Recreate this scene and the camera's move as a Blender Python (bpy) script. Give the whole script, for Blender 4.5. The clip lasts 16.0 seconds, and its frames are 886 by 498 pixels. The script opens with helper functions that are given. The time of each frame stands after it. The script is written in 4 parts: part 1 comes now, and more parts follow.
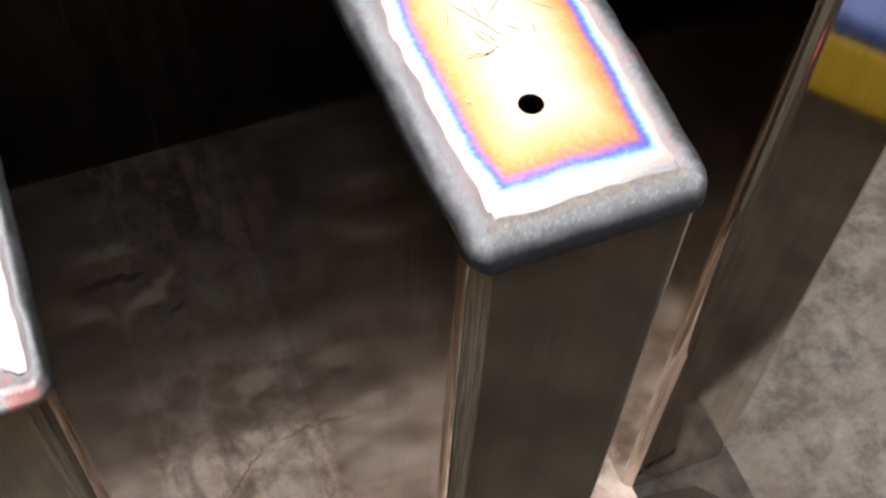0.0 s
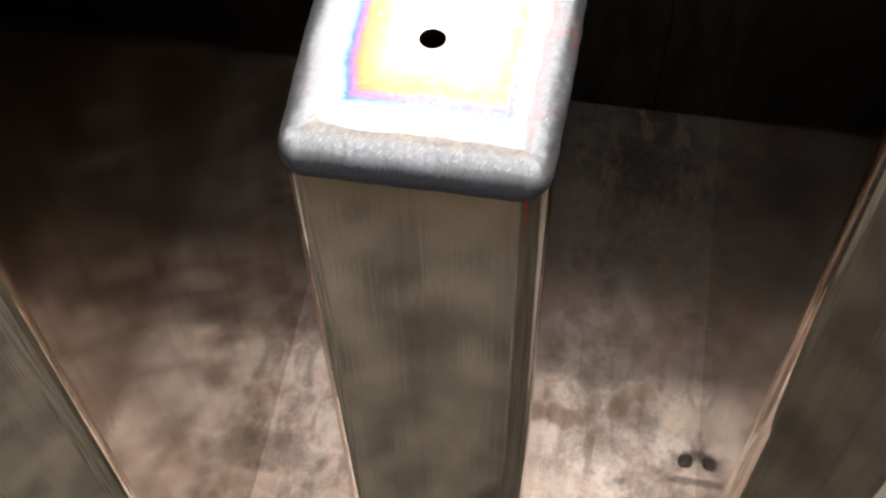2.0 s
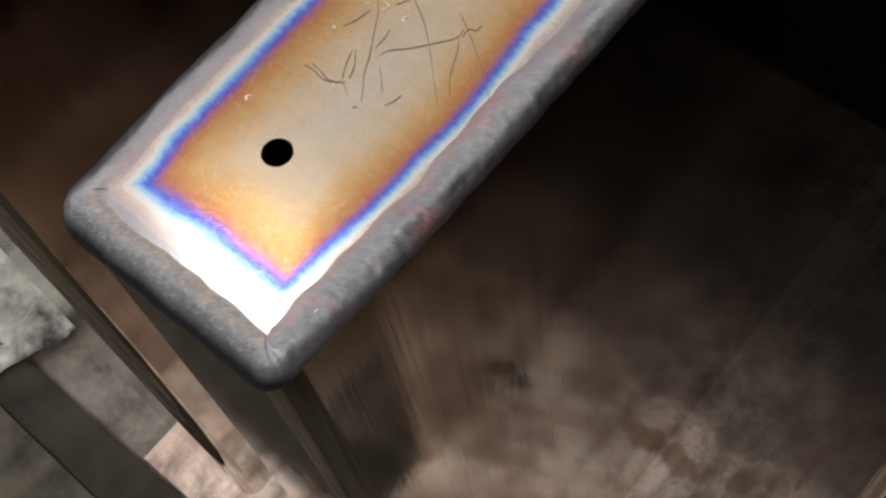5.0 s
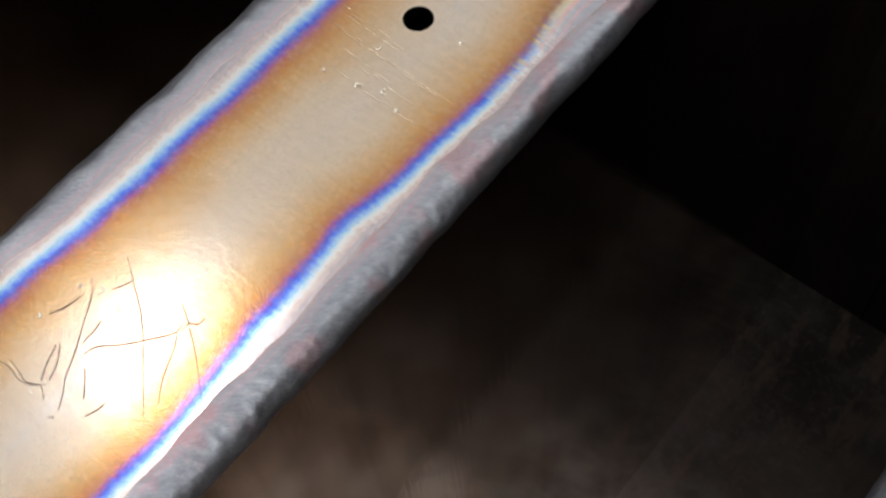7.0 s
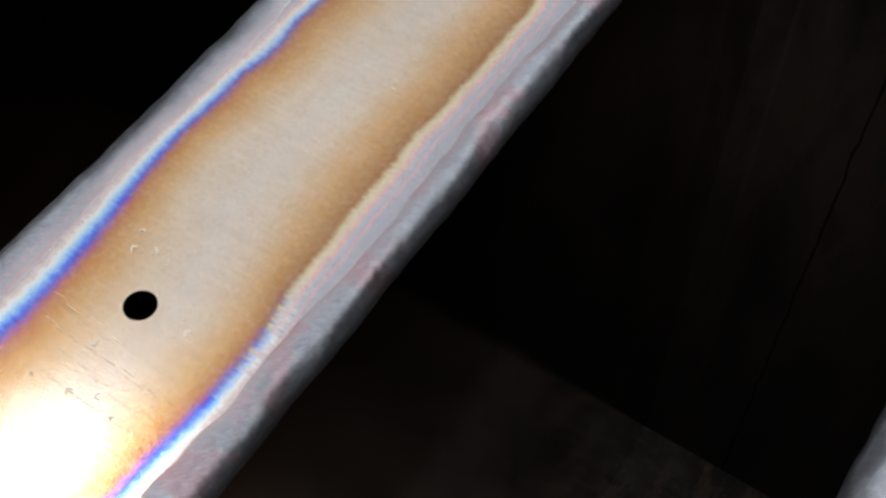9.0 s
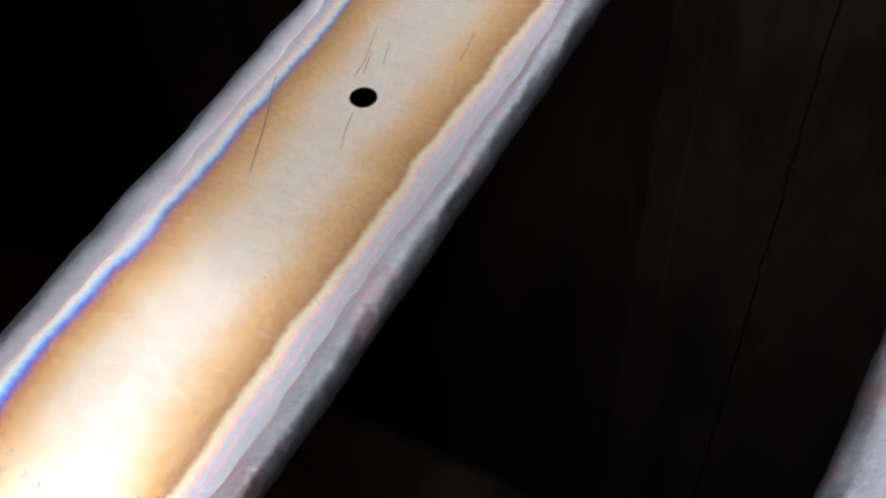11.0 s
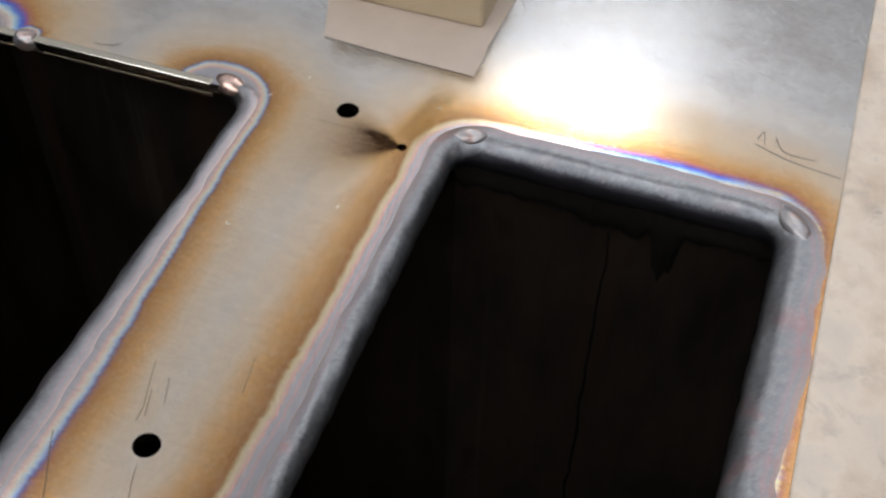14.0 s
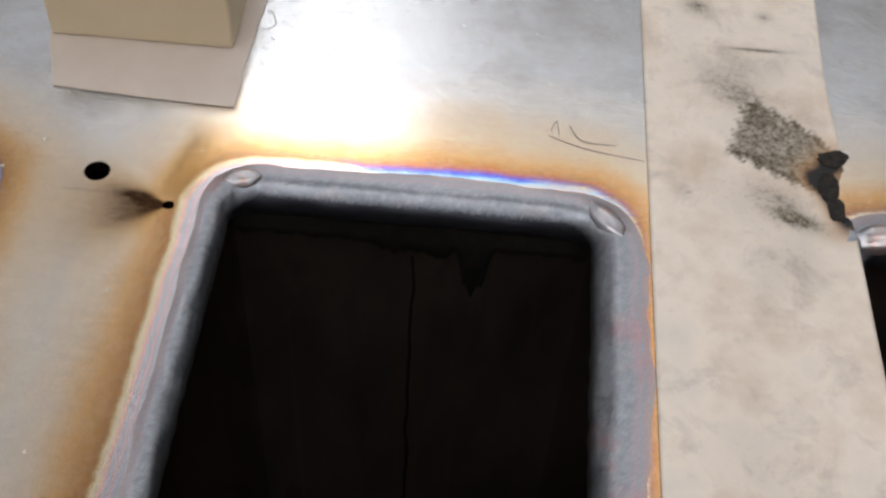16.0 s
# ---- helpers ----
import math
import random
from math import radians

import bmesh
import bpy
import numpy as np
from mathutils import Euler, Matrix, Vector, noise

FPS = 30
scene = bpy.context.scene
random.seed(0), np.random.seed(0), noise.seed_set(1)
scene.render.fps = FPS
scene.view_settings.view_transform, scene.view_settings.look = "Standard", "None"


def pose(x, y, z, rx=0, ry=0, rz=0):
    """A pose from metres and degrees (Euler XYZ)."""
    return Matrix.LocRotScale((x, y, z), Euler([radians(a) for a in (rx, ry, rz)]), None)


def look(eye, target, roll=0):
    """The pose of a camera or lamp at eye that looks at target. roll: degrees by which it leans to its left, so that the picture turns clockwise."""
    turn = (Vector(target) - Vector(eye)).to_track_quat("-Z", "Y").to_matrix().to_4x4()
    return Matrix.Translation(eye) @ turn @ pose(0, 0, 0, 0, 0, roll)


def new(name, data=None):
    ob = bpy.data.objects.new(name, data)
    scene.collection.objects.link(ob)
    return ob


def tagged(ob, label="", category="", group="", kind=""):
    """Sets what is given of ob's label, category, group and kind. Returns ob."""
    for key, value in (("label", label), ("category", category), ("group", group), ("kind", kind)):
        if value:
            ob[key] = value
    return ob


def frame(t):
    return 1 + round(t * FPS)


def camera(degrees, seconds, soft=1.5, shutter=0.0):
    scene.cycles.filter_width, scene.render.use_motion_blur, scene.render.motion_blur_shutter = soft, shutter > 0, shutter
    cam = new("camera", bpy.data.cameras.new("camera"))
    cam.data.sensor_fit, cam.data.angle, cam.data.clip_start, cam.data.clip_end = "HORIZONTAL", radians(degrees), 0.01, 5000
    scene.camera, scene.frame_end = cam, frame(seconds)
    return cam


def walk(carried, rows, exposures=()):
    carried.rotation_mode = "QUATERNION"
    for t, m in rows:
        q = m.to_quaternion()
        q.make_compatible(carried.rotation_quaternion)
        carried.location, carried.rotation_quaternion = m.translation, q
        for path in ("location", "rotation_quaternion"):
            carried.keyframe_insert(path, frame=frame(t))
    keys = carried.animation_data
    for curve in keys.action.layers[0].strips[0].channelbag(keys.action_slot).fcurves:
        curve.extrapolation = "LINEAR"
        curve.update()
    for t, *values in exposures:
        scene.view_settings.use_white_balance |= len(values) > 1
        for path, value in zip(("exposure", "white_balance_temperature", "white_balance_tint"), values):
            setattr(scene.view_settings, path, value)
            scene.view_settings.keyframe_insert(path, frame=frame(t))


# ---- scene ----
cam = camera(40, 16.0, soft=2.5)
H = 0.405          # height of the top plate above the workshop floor
PATH = [
    (0, look((-0.0886, -0.1544, H + 0.2065), (-0.0430, -0.0535, H + 0.0399), 3.7)),
    (0.5, look((-0.0663, -0.1679, H + 0.1992), (-0.0292, -0.0624, H + 0.0334), 2.7)),
    (1, look((-0.0299, -0.1783, H + 0.1974), (-0.0116, -0.0702, H + 0.0302), 2.2)),
    (1.5, look((0.0004, -0.1834, H + 0.1998), (-0.0033, -0.0720, H + 0.0337), 0.4)),
    (2, look((0.0361, -0.1790, H + 0.1923), (0.0148, -0.0701, H + 0.0259), -1.8)),
    (2.5, look((0.0651, -0.1694, H + 0.1827), (0.0277, -0.0658, H + 0.0158), -3.7)),
    (3, look((0.0726, -0.1577, H + 0.1841), (0.0211, -0.0594, H + 0.0177), -3.1)),
    (3.2, look((0.0772, -0.1523, H + 0.1845), (0.0188, -0.0595, H + 0.0172), -7.1)),
    (5.5, look((0.1135, -0.0322, H + 0.1829), (0.0408, 0.0228, H + 0.0049), -12.4)),
    (6, look((0.1115, -0.0156, H + 0.1810), (0.0381, 0.0443, H + 0.0050), -10.4)),
    (6.5, look((0.1110, 0.0002, H + 0.1805), (0.0389, 0.0648, H + 0.0055), -8.8)),
    (7, look((0.1067, 0.0078, H + 0.1795), (0.0374, 0.0759, H + 0.0047), -6.9)),
    (7.5, look((0.1055, 0.0196, H + 0.1822), (0.0395, 0.0945, H + 0.0089), -3.7)),
    (8, look((0.1049, 0.0377, H + 0.1804), (0.0418, 0.1173, H + 0.0082), -1.9)),
    (8.5, look((0.1038, 0.0438, H + 0.1762), (0.0396, 0.1333, H + 0.0093), -1.1)),
    (9, look((0.1060, 0.0551, H + 0.1769), (0.0412, 0.1453, H + 0.0106), -2.1)),
    (9.5, look((0.1074, 0.0629, H + 0.1798), (0.0404, 0.1531, H + 0.0143), -3.6)),
    (10, look((0.1111, 0.0694, H + 0.1803), (0.0447, 0.1638, H + 0.0169), -3.7)),
    (12.5, look((0.1045, 0.0964, H + 0.2004), (0.0514, 0.2112, H + 0.0454), -0.6)),
    (13, look((0.1053, 0.1048, H + 0.2057), (0.0577, 0.2255, H + 0.0535), 0.8)),
    (13.5, look((0.1037, 0.1090, H + 0.2110), (0.0582, 0.2338, H + 0.0614), 1.1)),
    (14, look((0.1000, 0.1124, H + 0.2146), (0.0586, 0.2401, H + 0.0663), 1.4)),
    (14.5, look((0.0956, 0.1159, H + 0.2151), (0.0628, 0.2484, H + 0.0690), 3.3)),
    (15, look((0.0950, 0.1202, H + 0.2117), (0.0698, 0.2518, H + 0.0632), 3.8)),
    (15.5, look((0.1048, 0.1329, H + 0.2130), (0.0911, 0.2643, H + 0.0629), 4.5)),
    (16, look((0.0856, 0.1476, H + 0.2069), (0.0825, 0.2761, H + 0.0537), 4.0)),
]
walk(cam, PATH, exposures=[(0, 0.66, 6500, 10), (1.0, 1.6, 6650, 10), (1.5, 1.18, 6650, 10), (2.2, 1.27, 6650, 10), (2.6, 1.42, 6550, 10), (3.2, 1.36, 6350, 10), (5.4, -0.36, 6650, 10), (6.5, -0.11, 6300, 10), (8.0, 0.0, 6050, 10), (8.8, 0.02, 5950, 10), (10.0, 0.02, 5850, 10), (12.5, 0.08, 6050, 10), (13.2, 0.0, 6200, 10), (14.0, -0.47, 6200, 10), (14.5, -0.53, 6180, 10), (14.9, -0.45, 6150, 10), (15.4, -.56, 6150, 10), (16, -0.5, 6150, 10)])

# ---- world and light ----
world = bpy.data.worlds.new("workshop_air")
scene.world = world
world.use_nodes = True
world.node_tree.nodes["Background"].inputs[0].default_value = (0.6, 0.68, 0.8, 1)
world.node_tree.nodes["Background"].inputs[1].default_value = 0.05


# ---- node helpers ----
def material(name, rough=0.5, metal=0.0, colour=(0.5, 0.5, 0.5)):
    m = bpy.data.materials.new(name)
    m.use_nodes = True
    b = m.node_tree.nodes["Principled BSDF"]
    b.inputs["Roughness"].default_value = rough
    b.inputs["Metallic"].default_value = metal
    b.inputs["Base Color"].default_value = (*colour, 1)
    return m, m.node_tree, b


def node(nt, kind, **values):
    n = nt.nodes.new(kind)
    for key, value in values.items():
        n.inputs[key].default_value = value
    return n


def coords(nt, kind="Object"):
    return nt.nodes.new("ShaderNodeTexCoord").outputs[kind]


def scaled(nt, vec, s):
    m = nt.nodes.new("ShaderNodeMapping")
    m.inputs["Scale"].default_value = s
    nt.links.new(vec, m.inputs["Vector"])
    return m.outputs[0]


def noise_tex(nt, vec, scale, detail=4.0, rough=0.55, distort=0.0):
    n = node(nt, "ShaderNodeTexNoise", Scale=scale, Detail=detail, Roughness=rough, Distortion=distort)
    nt.links.new(vec, n.inputs["Vector"])
    return n.outputs["Fac"]


def ramp(nt, fac, stops, mode="LINEAR"):
    r = nt.nodes.new("ShaderNodeValToRGB")
    r.color_ramp.interpolation = mode
    el = r.color_ramp.elements
    while len(el) < len(stops):
        el.new(0.5)
    for e, (p, c) in zip(el, stops):
        e.position = p
        e.color = (*c, 1) if len(c) == 3 else c
    nt.links.new(fac, r.inputs[0])
    return r.outputs[0]


def maths(nt, op, a, b=None, c=None, clamp=False):
    n = nt.nodes.new("ShaderNodeMath")
    n.operation, n.use_clamp = op, clamp
    for i, v in enumerate((a, b, c)):
        if v is None:
            continue
        if isinstance(v, (int, float)):
            n.inputs[i].default_value = v
        else:
            nt.links.new(v, n.inputs[i])
    return n.outputs[0]


def mix(nt, fac, a, b, mode="MIX"):
    n = nt.nodes.new("ShaderNodeMix")
    n.data_type, n.blend_type = "RGBA", mode
    for i, v in ((0, fac), (6, a), (7, b)):
        if isinstance(v, (int, float)):
            n.inputs[i].default_value = v
        elif isinstance(v, tuple):
            n.inputs[i].default_value = (*v, 1)
        else:
            nt.links.new(v, n.inputs[i])
    return n.outputs[2]


def bump(nt, b, height, strength=0.3, dist=0.001):
    n = node(nt, "ShaderNodeBump", Strength=strength, Distance=dist)
    nt.links.new(height, n.inputs["Height"])
    nt.links.new(n.outputs[0], b.inputs["Normal"])


def attr(nt, name):
    n = nt.nodes.new("ShaderNodeAttribute")
    n.attribute_name = name
    return n.outputs["Fac"]


# ---- materials ----
def heat_tinted_steel():
    m, nt, b = material("heat_tinted_steel", 0.2, 1.0)
    v = coords(nt)
    q = attr(nt, "seam")
    wob = noise_tex(nt, v, 90, 5, 0.6)
    fine = noise_tex(nt, v, 1500, 3, 0.6)
    q = maths(nt, "ADD", q, maths(nt, "DIVIDE", maths(nt, "MULTIPLY", maths(nt, "SUBTRACT", wob, 0.5), 0.16), maths(nt, "POWER", maths(nt, "MAXIMUM", q, 1.0), 2.0)))
    q = maths(nt, "ADD", q, maths(nt, "MULTIPLY", maths(nt, "SUBTRACT", fine, 0.5), 0.07))
    across = noise_tex(nt, scaled(nt, v, (110, 1300, 110)), 1.0, 4, 0.7)
    q = maths(nt, "ADD", q, maths(nt, "MULTIPLY", maths(nt, "SUBTRACT", across, 0.5), 0.12))
    cloud = noise_tex(nt, v, 48, 5, 0.6)
    q = maths(nt, "ADD", q, maths(nt, "MULTIPLY", maths(nt, "MULTIPLY", maths(nt, "SUBTRACT", cloud, 0.5), 1.1), maths(nt, "SUBTRACT", q, 1.0, clamp=True)))
    q4 = maths(nt, "DIVIDE", q, 4.0, clamp=True)
    S = lambda p, c: (p / 4.0, c)
    straw = [S(1.4, (.60, .36, .165)), S(1.65, (.64, .46, .285)), S(1.9, (.665, .55, .43)), S(2.4, (.66, .59, .51)), S(3.0, (.61, .595, .58)), S(4, (.56, .585, .62))]
    hot = ramp(nt, q4, [S(0, (.38, .39, .44)), S(.53, (.41, .42, .47)), S(.58, (.60, .50, .51)), S(.61, (.50, .49, .53)), S(.66, (.70, .58, .55)), S(.70, (.66, .64, .64)), S(.74, (.84, .80, .73)),
                        S(.78, (.66, .80, .92)), S(.85, (.30, .56, .94)), S(.91, (.09, .22, .80)), S(.965, (.09, .11, .62)), S(1.03, (.34, .11, .34)), S(1.09, (.47, .18, .12)),
                        S(1.2, (.53, .25, .08)), S(1.4, (.60, .36, .155)), S(1.65, (.635, .45, .265)), S(1.9, (.66, .53, .385)), S(2.4, (.655, .56, .455)), S(3.0, (.61, .595, .58)), S(4, (.56, .585, .62))])
    mild = ramp(nt, q4, [S(0, (.37, .385, .45)), S(.50, (.42, .43, .49)), S(.60, (.45, .445, .51)), S(.635, (.64, .44, .46)), S(.67, (.48, .465, .53)), S(.74, (.52, .50, .55)), S(.78, (.72, .46, .43)), S(.815, (.70, .54, .46)),
                         S(.87, (.70, .61, .44)), S(.925, (.60, .49, .30)), S(.965, (.42, .25, .11)), S(1.0, (.36, .17, .06)), S(1.15, (.46, .25, .09))] + straw)
    cool = ramp(nt, q4, [S(0, (.37, .385, .45)), S(.58, (.44, .445, .51)), S(.66, (.50, .48, .54)), S(.70, (.66, .48, .48)), S(.75, (.74, .57, .50)), S(.80, (.76, .68, .58)), S(.86, (.64, .69, .72)),
                         S(.905, (.38, .50, .67)), S(.945, (.17, .19, .37)), S(.985, (.30, .15, .12)), S(1.03, (.40, .20, .07)), S(1.15, (.46, .25, .09))] + straw)
    place = nt.nodes.new("ShaderNodeSeparateXYZ")
    nt.links.new(v, place.inputs[0])
    mild = mix(nt, maths(nt, "GREATER_THAN", place.outputs[0], 0.0), cool, mild)
    rub = maths(nt, "MULTIPLY", maths(nt, "MULTIPLY", maths(nt, "SUBTRACT", across, 0.5), 2.6), maths(nt, "GREATER_THAN", place.outputs[0], 0.0))
    heat = attr(nt, "hot")
    edge = maths(nt, "MULTIPLY", maths(nt, "MULTIPLY", heat, maths(nt, "SUBTRACT", 1.0, heat)), 4.0)
    col = mix(nt, maths(nt, "ADD", heat, maths(nt, "MULTIPLY", rub, edge), clamp=True), mild, hot)
    away = maths(nt, "SUBTRACT", q, 2.4, clamp=True)
    blot = noise_tex(nt, v, 260, 6, 0.65)
    soot = maths(nt, "MULTIPLY", attr(nt, "soot"), maths(nt, "ADD", 0.8, maths(nt, "MULTIPLY", noise_tex(nt, scaled(nt, v, (1, 2.5, 1)), 400, 4, 0.6), 0.4)), clamp=True)
    col = mix(nt, maths(nt, "MULTIPLY", ramp(nt, blot, [(.35, (0, 0, 0)), (.7, (1, 1, 1))]), 0.16), col, (.46, .40, .34))
    col = mix(nt, maths(nt, "MULTIPLY", ramp(nt, noise_tex(nt, v, 900, 4, 0.7), [(.45, (0, 0, 0)), (.75, (1, 1, 1))]), 0.15), col, (.80, .74, .64))
    col = mix(nt, maths(nt, "MULTIPLY", ramp(nt, noise_tex(nt, v, 1900, 3, 0.6), [(.33, (1, 1, 1)), (.46, (0, 0, 0))]), 0.16), col, (.30, .24, .18))
    col = mix(nt, maths(nt, "MULTIPLY", ramp(nt, across, [(.42, (1, 1, 1)), (.6, (0, 0, 0))]), 0.09), col, (.40, .33, .26))
    dim = maths(nt, "MULTIPLY", ramp(nt, cloud, [(.46, (0, 0, 0)), (.66, (1, 1, 1))]), maths(nt, "MULTIPLY", away, 0.38))
    col = mix(nt, dim, col, (.36, .335, .32))
    col = mix(nt, maths(nt, "POWER", soot, 0.6), col, ramp(nt, soot, [(0, (.50, .32, .11)), (.4, (.34, .19, .055)), (.7, (.13, .066, .022)), (1, (.04, .021, .010))]))
    nt.links.new(col, b.inputs["Base Color"])
    brush = noise_tex(nt, scaled(nt, v, (60, 900, 60)), 1.0, 4, 0.7)
    grain = noise_tex(nt, v, 2600, 2, 0.5)
    speck = noise_tex(nt, v, 1100, 4, 0.7)
    r = maths(nt, "ADD", maths(nt, "MULTIPLY", blot, 0.08), maths(nt, "MULTIPLY", brush, 0.06))
    r = maths(nt, "ADD", r, maths(nt, "MULTIPLY", speck, 0.13))
    r = maths(nt, "ADD", r, maths(nt, "MULTIPLY", ramp(nt, noise_tex(nt, scaled(nt, v, (1, .5, 1)), 3200, 3, 0.6), [(.46, (0, 0, 0)), (.70, (1, 1, 1))]), 0.07))
    r = maths(nt, "ADD", r, maths(nt, "MULTIPLY", away, 0.07))
    turned = nt.nodes.new("ShaderNodeMapping")
    turned.inputs["Rotation"].default_value = (0, 0, radians(28))
    nt.links.new(v, turned.inputs["Vector"])
    rolled = noise_tex(nt, scaled(nt, turned.outputs[0], (260, 1500, 260)), 1.0, 4, 0.7, 0.6)
    grain = maths(nt, "ADD", grain, maths(nt, "MULTIPLY", rolled, maths(nt, "MULTIPLY", away, 3.2)))
    r = maths(nt, "ADD", r, maths(nt, "MULTIPLY", maths(nt, "MULTIPLY", maths(nt, "SUBTRACT", rolled, 0.5), 0.30), away))
    nt.links.new(r, b.inputs["Roughness"])
    bump(nt, b, maths(nt, "ADD", grain, maths(nt, "MULTIPLY", brush, 0.6)), 0.07, 0.0003)
    # the welding has buckled the long finger a little
    bow = node(nt, "ShaderNodeBump", Strength=1.0, Distance=1.0)
    nt.links.new(maths(nt, "MULTIPLY", maths(nt, "TANH", maths(nt, "DIVIDE", maths(nt, "SUBTRACT", place.outputs[1], 0.178), 0.040)), 0.0050), bow.inputs["Height"])
    relief = b.inputs["Normal"].links[0].from_node
    nt.links.new(bow.outputs[0], relief.inputs["Normal"])
    return m


def mill_steel():
    m, nt, b = material("mill_finish_steel", 0.15, 1.0)
    v = coords(nt)
    big = noise_tex(nt, scaled(nt, v, (1, 1, .4)), 22, 6, 0.6, 0.4)
    drawn = noise_tex(nt, scaled(nt, v, (700, 700, 14)), 1.0, 4, 0.65)
    col = ramp(nt, big, [(.3, (.46, .415, .375)), (.6, (.64, .585, .53)), (.75, (.53, .485, .44))])
    streak = ramp(nt, noise_tex(nt, scaled(nt, v, (170, 170, 2.5)), 1.0, 5, 0.7), [(.34, (1, 1, 1)), (.48, (0, 0, 0))])
    col = mix(nt, maths(nt, "MULTIPLY", streak, 0.3), col, (.26, .22, .19))
    sep = nt.nodes.new("ShaderNodeSeparateXYZ")
    nt.links.new(v, sep.inputs[0])
    # brown heat tint near the top, with the shadow band below the bead
    heat = maths(nt, "ADD", sep.outputs[2], maths(nt, "MULTIPLY", maths(nt, "SUBTRACT", big, 0.5), 0.02))
    heat = ramp(nt, maths(nt, "DIVIDE", heat, H), [(.90, (0, 0, 0)), (.955, (.45, .45, .45)), (.985, (.9, .9, .9))])
    col = mix(nt, heat, col, (.24, .17, .115))
    nt.links.new(col, b.inputs["Base Color"])
    r = maths(nt, "ADD", maths(nt, "MULTIPLY", big, 0.085), maths(nt, "MULTIPLY", drawn, 0.04))
    nt.links.new(r, b.inputs["Roughness"])
    bump(nt, b, maths(nt, "ADD", drawn, maths(nt, "MULTIPLY", big, 3.0)), 0.06, 0.0006)
    return m


# rust and pale runs on steel; the slot's shade is in the near-black base
def slot_end_steel(name="slot_shade_steel", thin=0.5):
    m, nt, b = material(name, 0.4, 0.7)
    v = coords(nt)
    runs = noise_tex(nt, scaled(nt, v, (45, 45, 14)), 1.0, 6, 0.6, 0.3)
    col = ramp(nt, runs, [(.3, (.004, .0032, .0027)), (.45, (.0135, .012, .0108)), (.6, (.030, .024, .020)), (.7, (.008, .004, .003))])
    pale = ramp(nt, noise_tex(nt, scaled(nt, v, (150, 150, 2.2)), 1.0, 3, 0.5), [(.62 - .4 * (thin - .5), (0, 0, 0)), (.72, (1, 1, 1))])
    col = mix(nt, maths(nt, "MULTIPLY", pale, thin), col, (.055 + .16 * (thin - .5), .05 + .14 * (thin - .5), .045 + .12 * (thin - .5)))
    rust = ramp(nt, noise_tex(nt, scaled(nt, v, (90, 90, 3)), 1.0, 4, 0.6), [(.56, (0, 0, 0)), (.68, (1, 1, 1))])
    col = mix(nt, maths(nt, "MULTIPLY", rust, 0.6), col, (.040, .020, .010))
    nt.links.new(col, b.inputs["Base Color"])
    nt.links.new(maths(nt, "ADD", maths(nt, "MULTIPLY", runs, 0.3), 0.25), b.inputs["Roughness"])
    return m


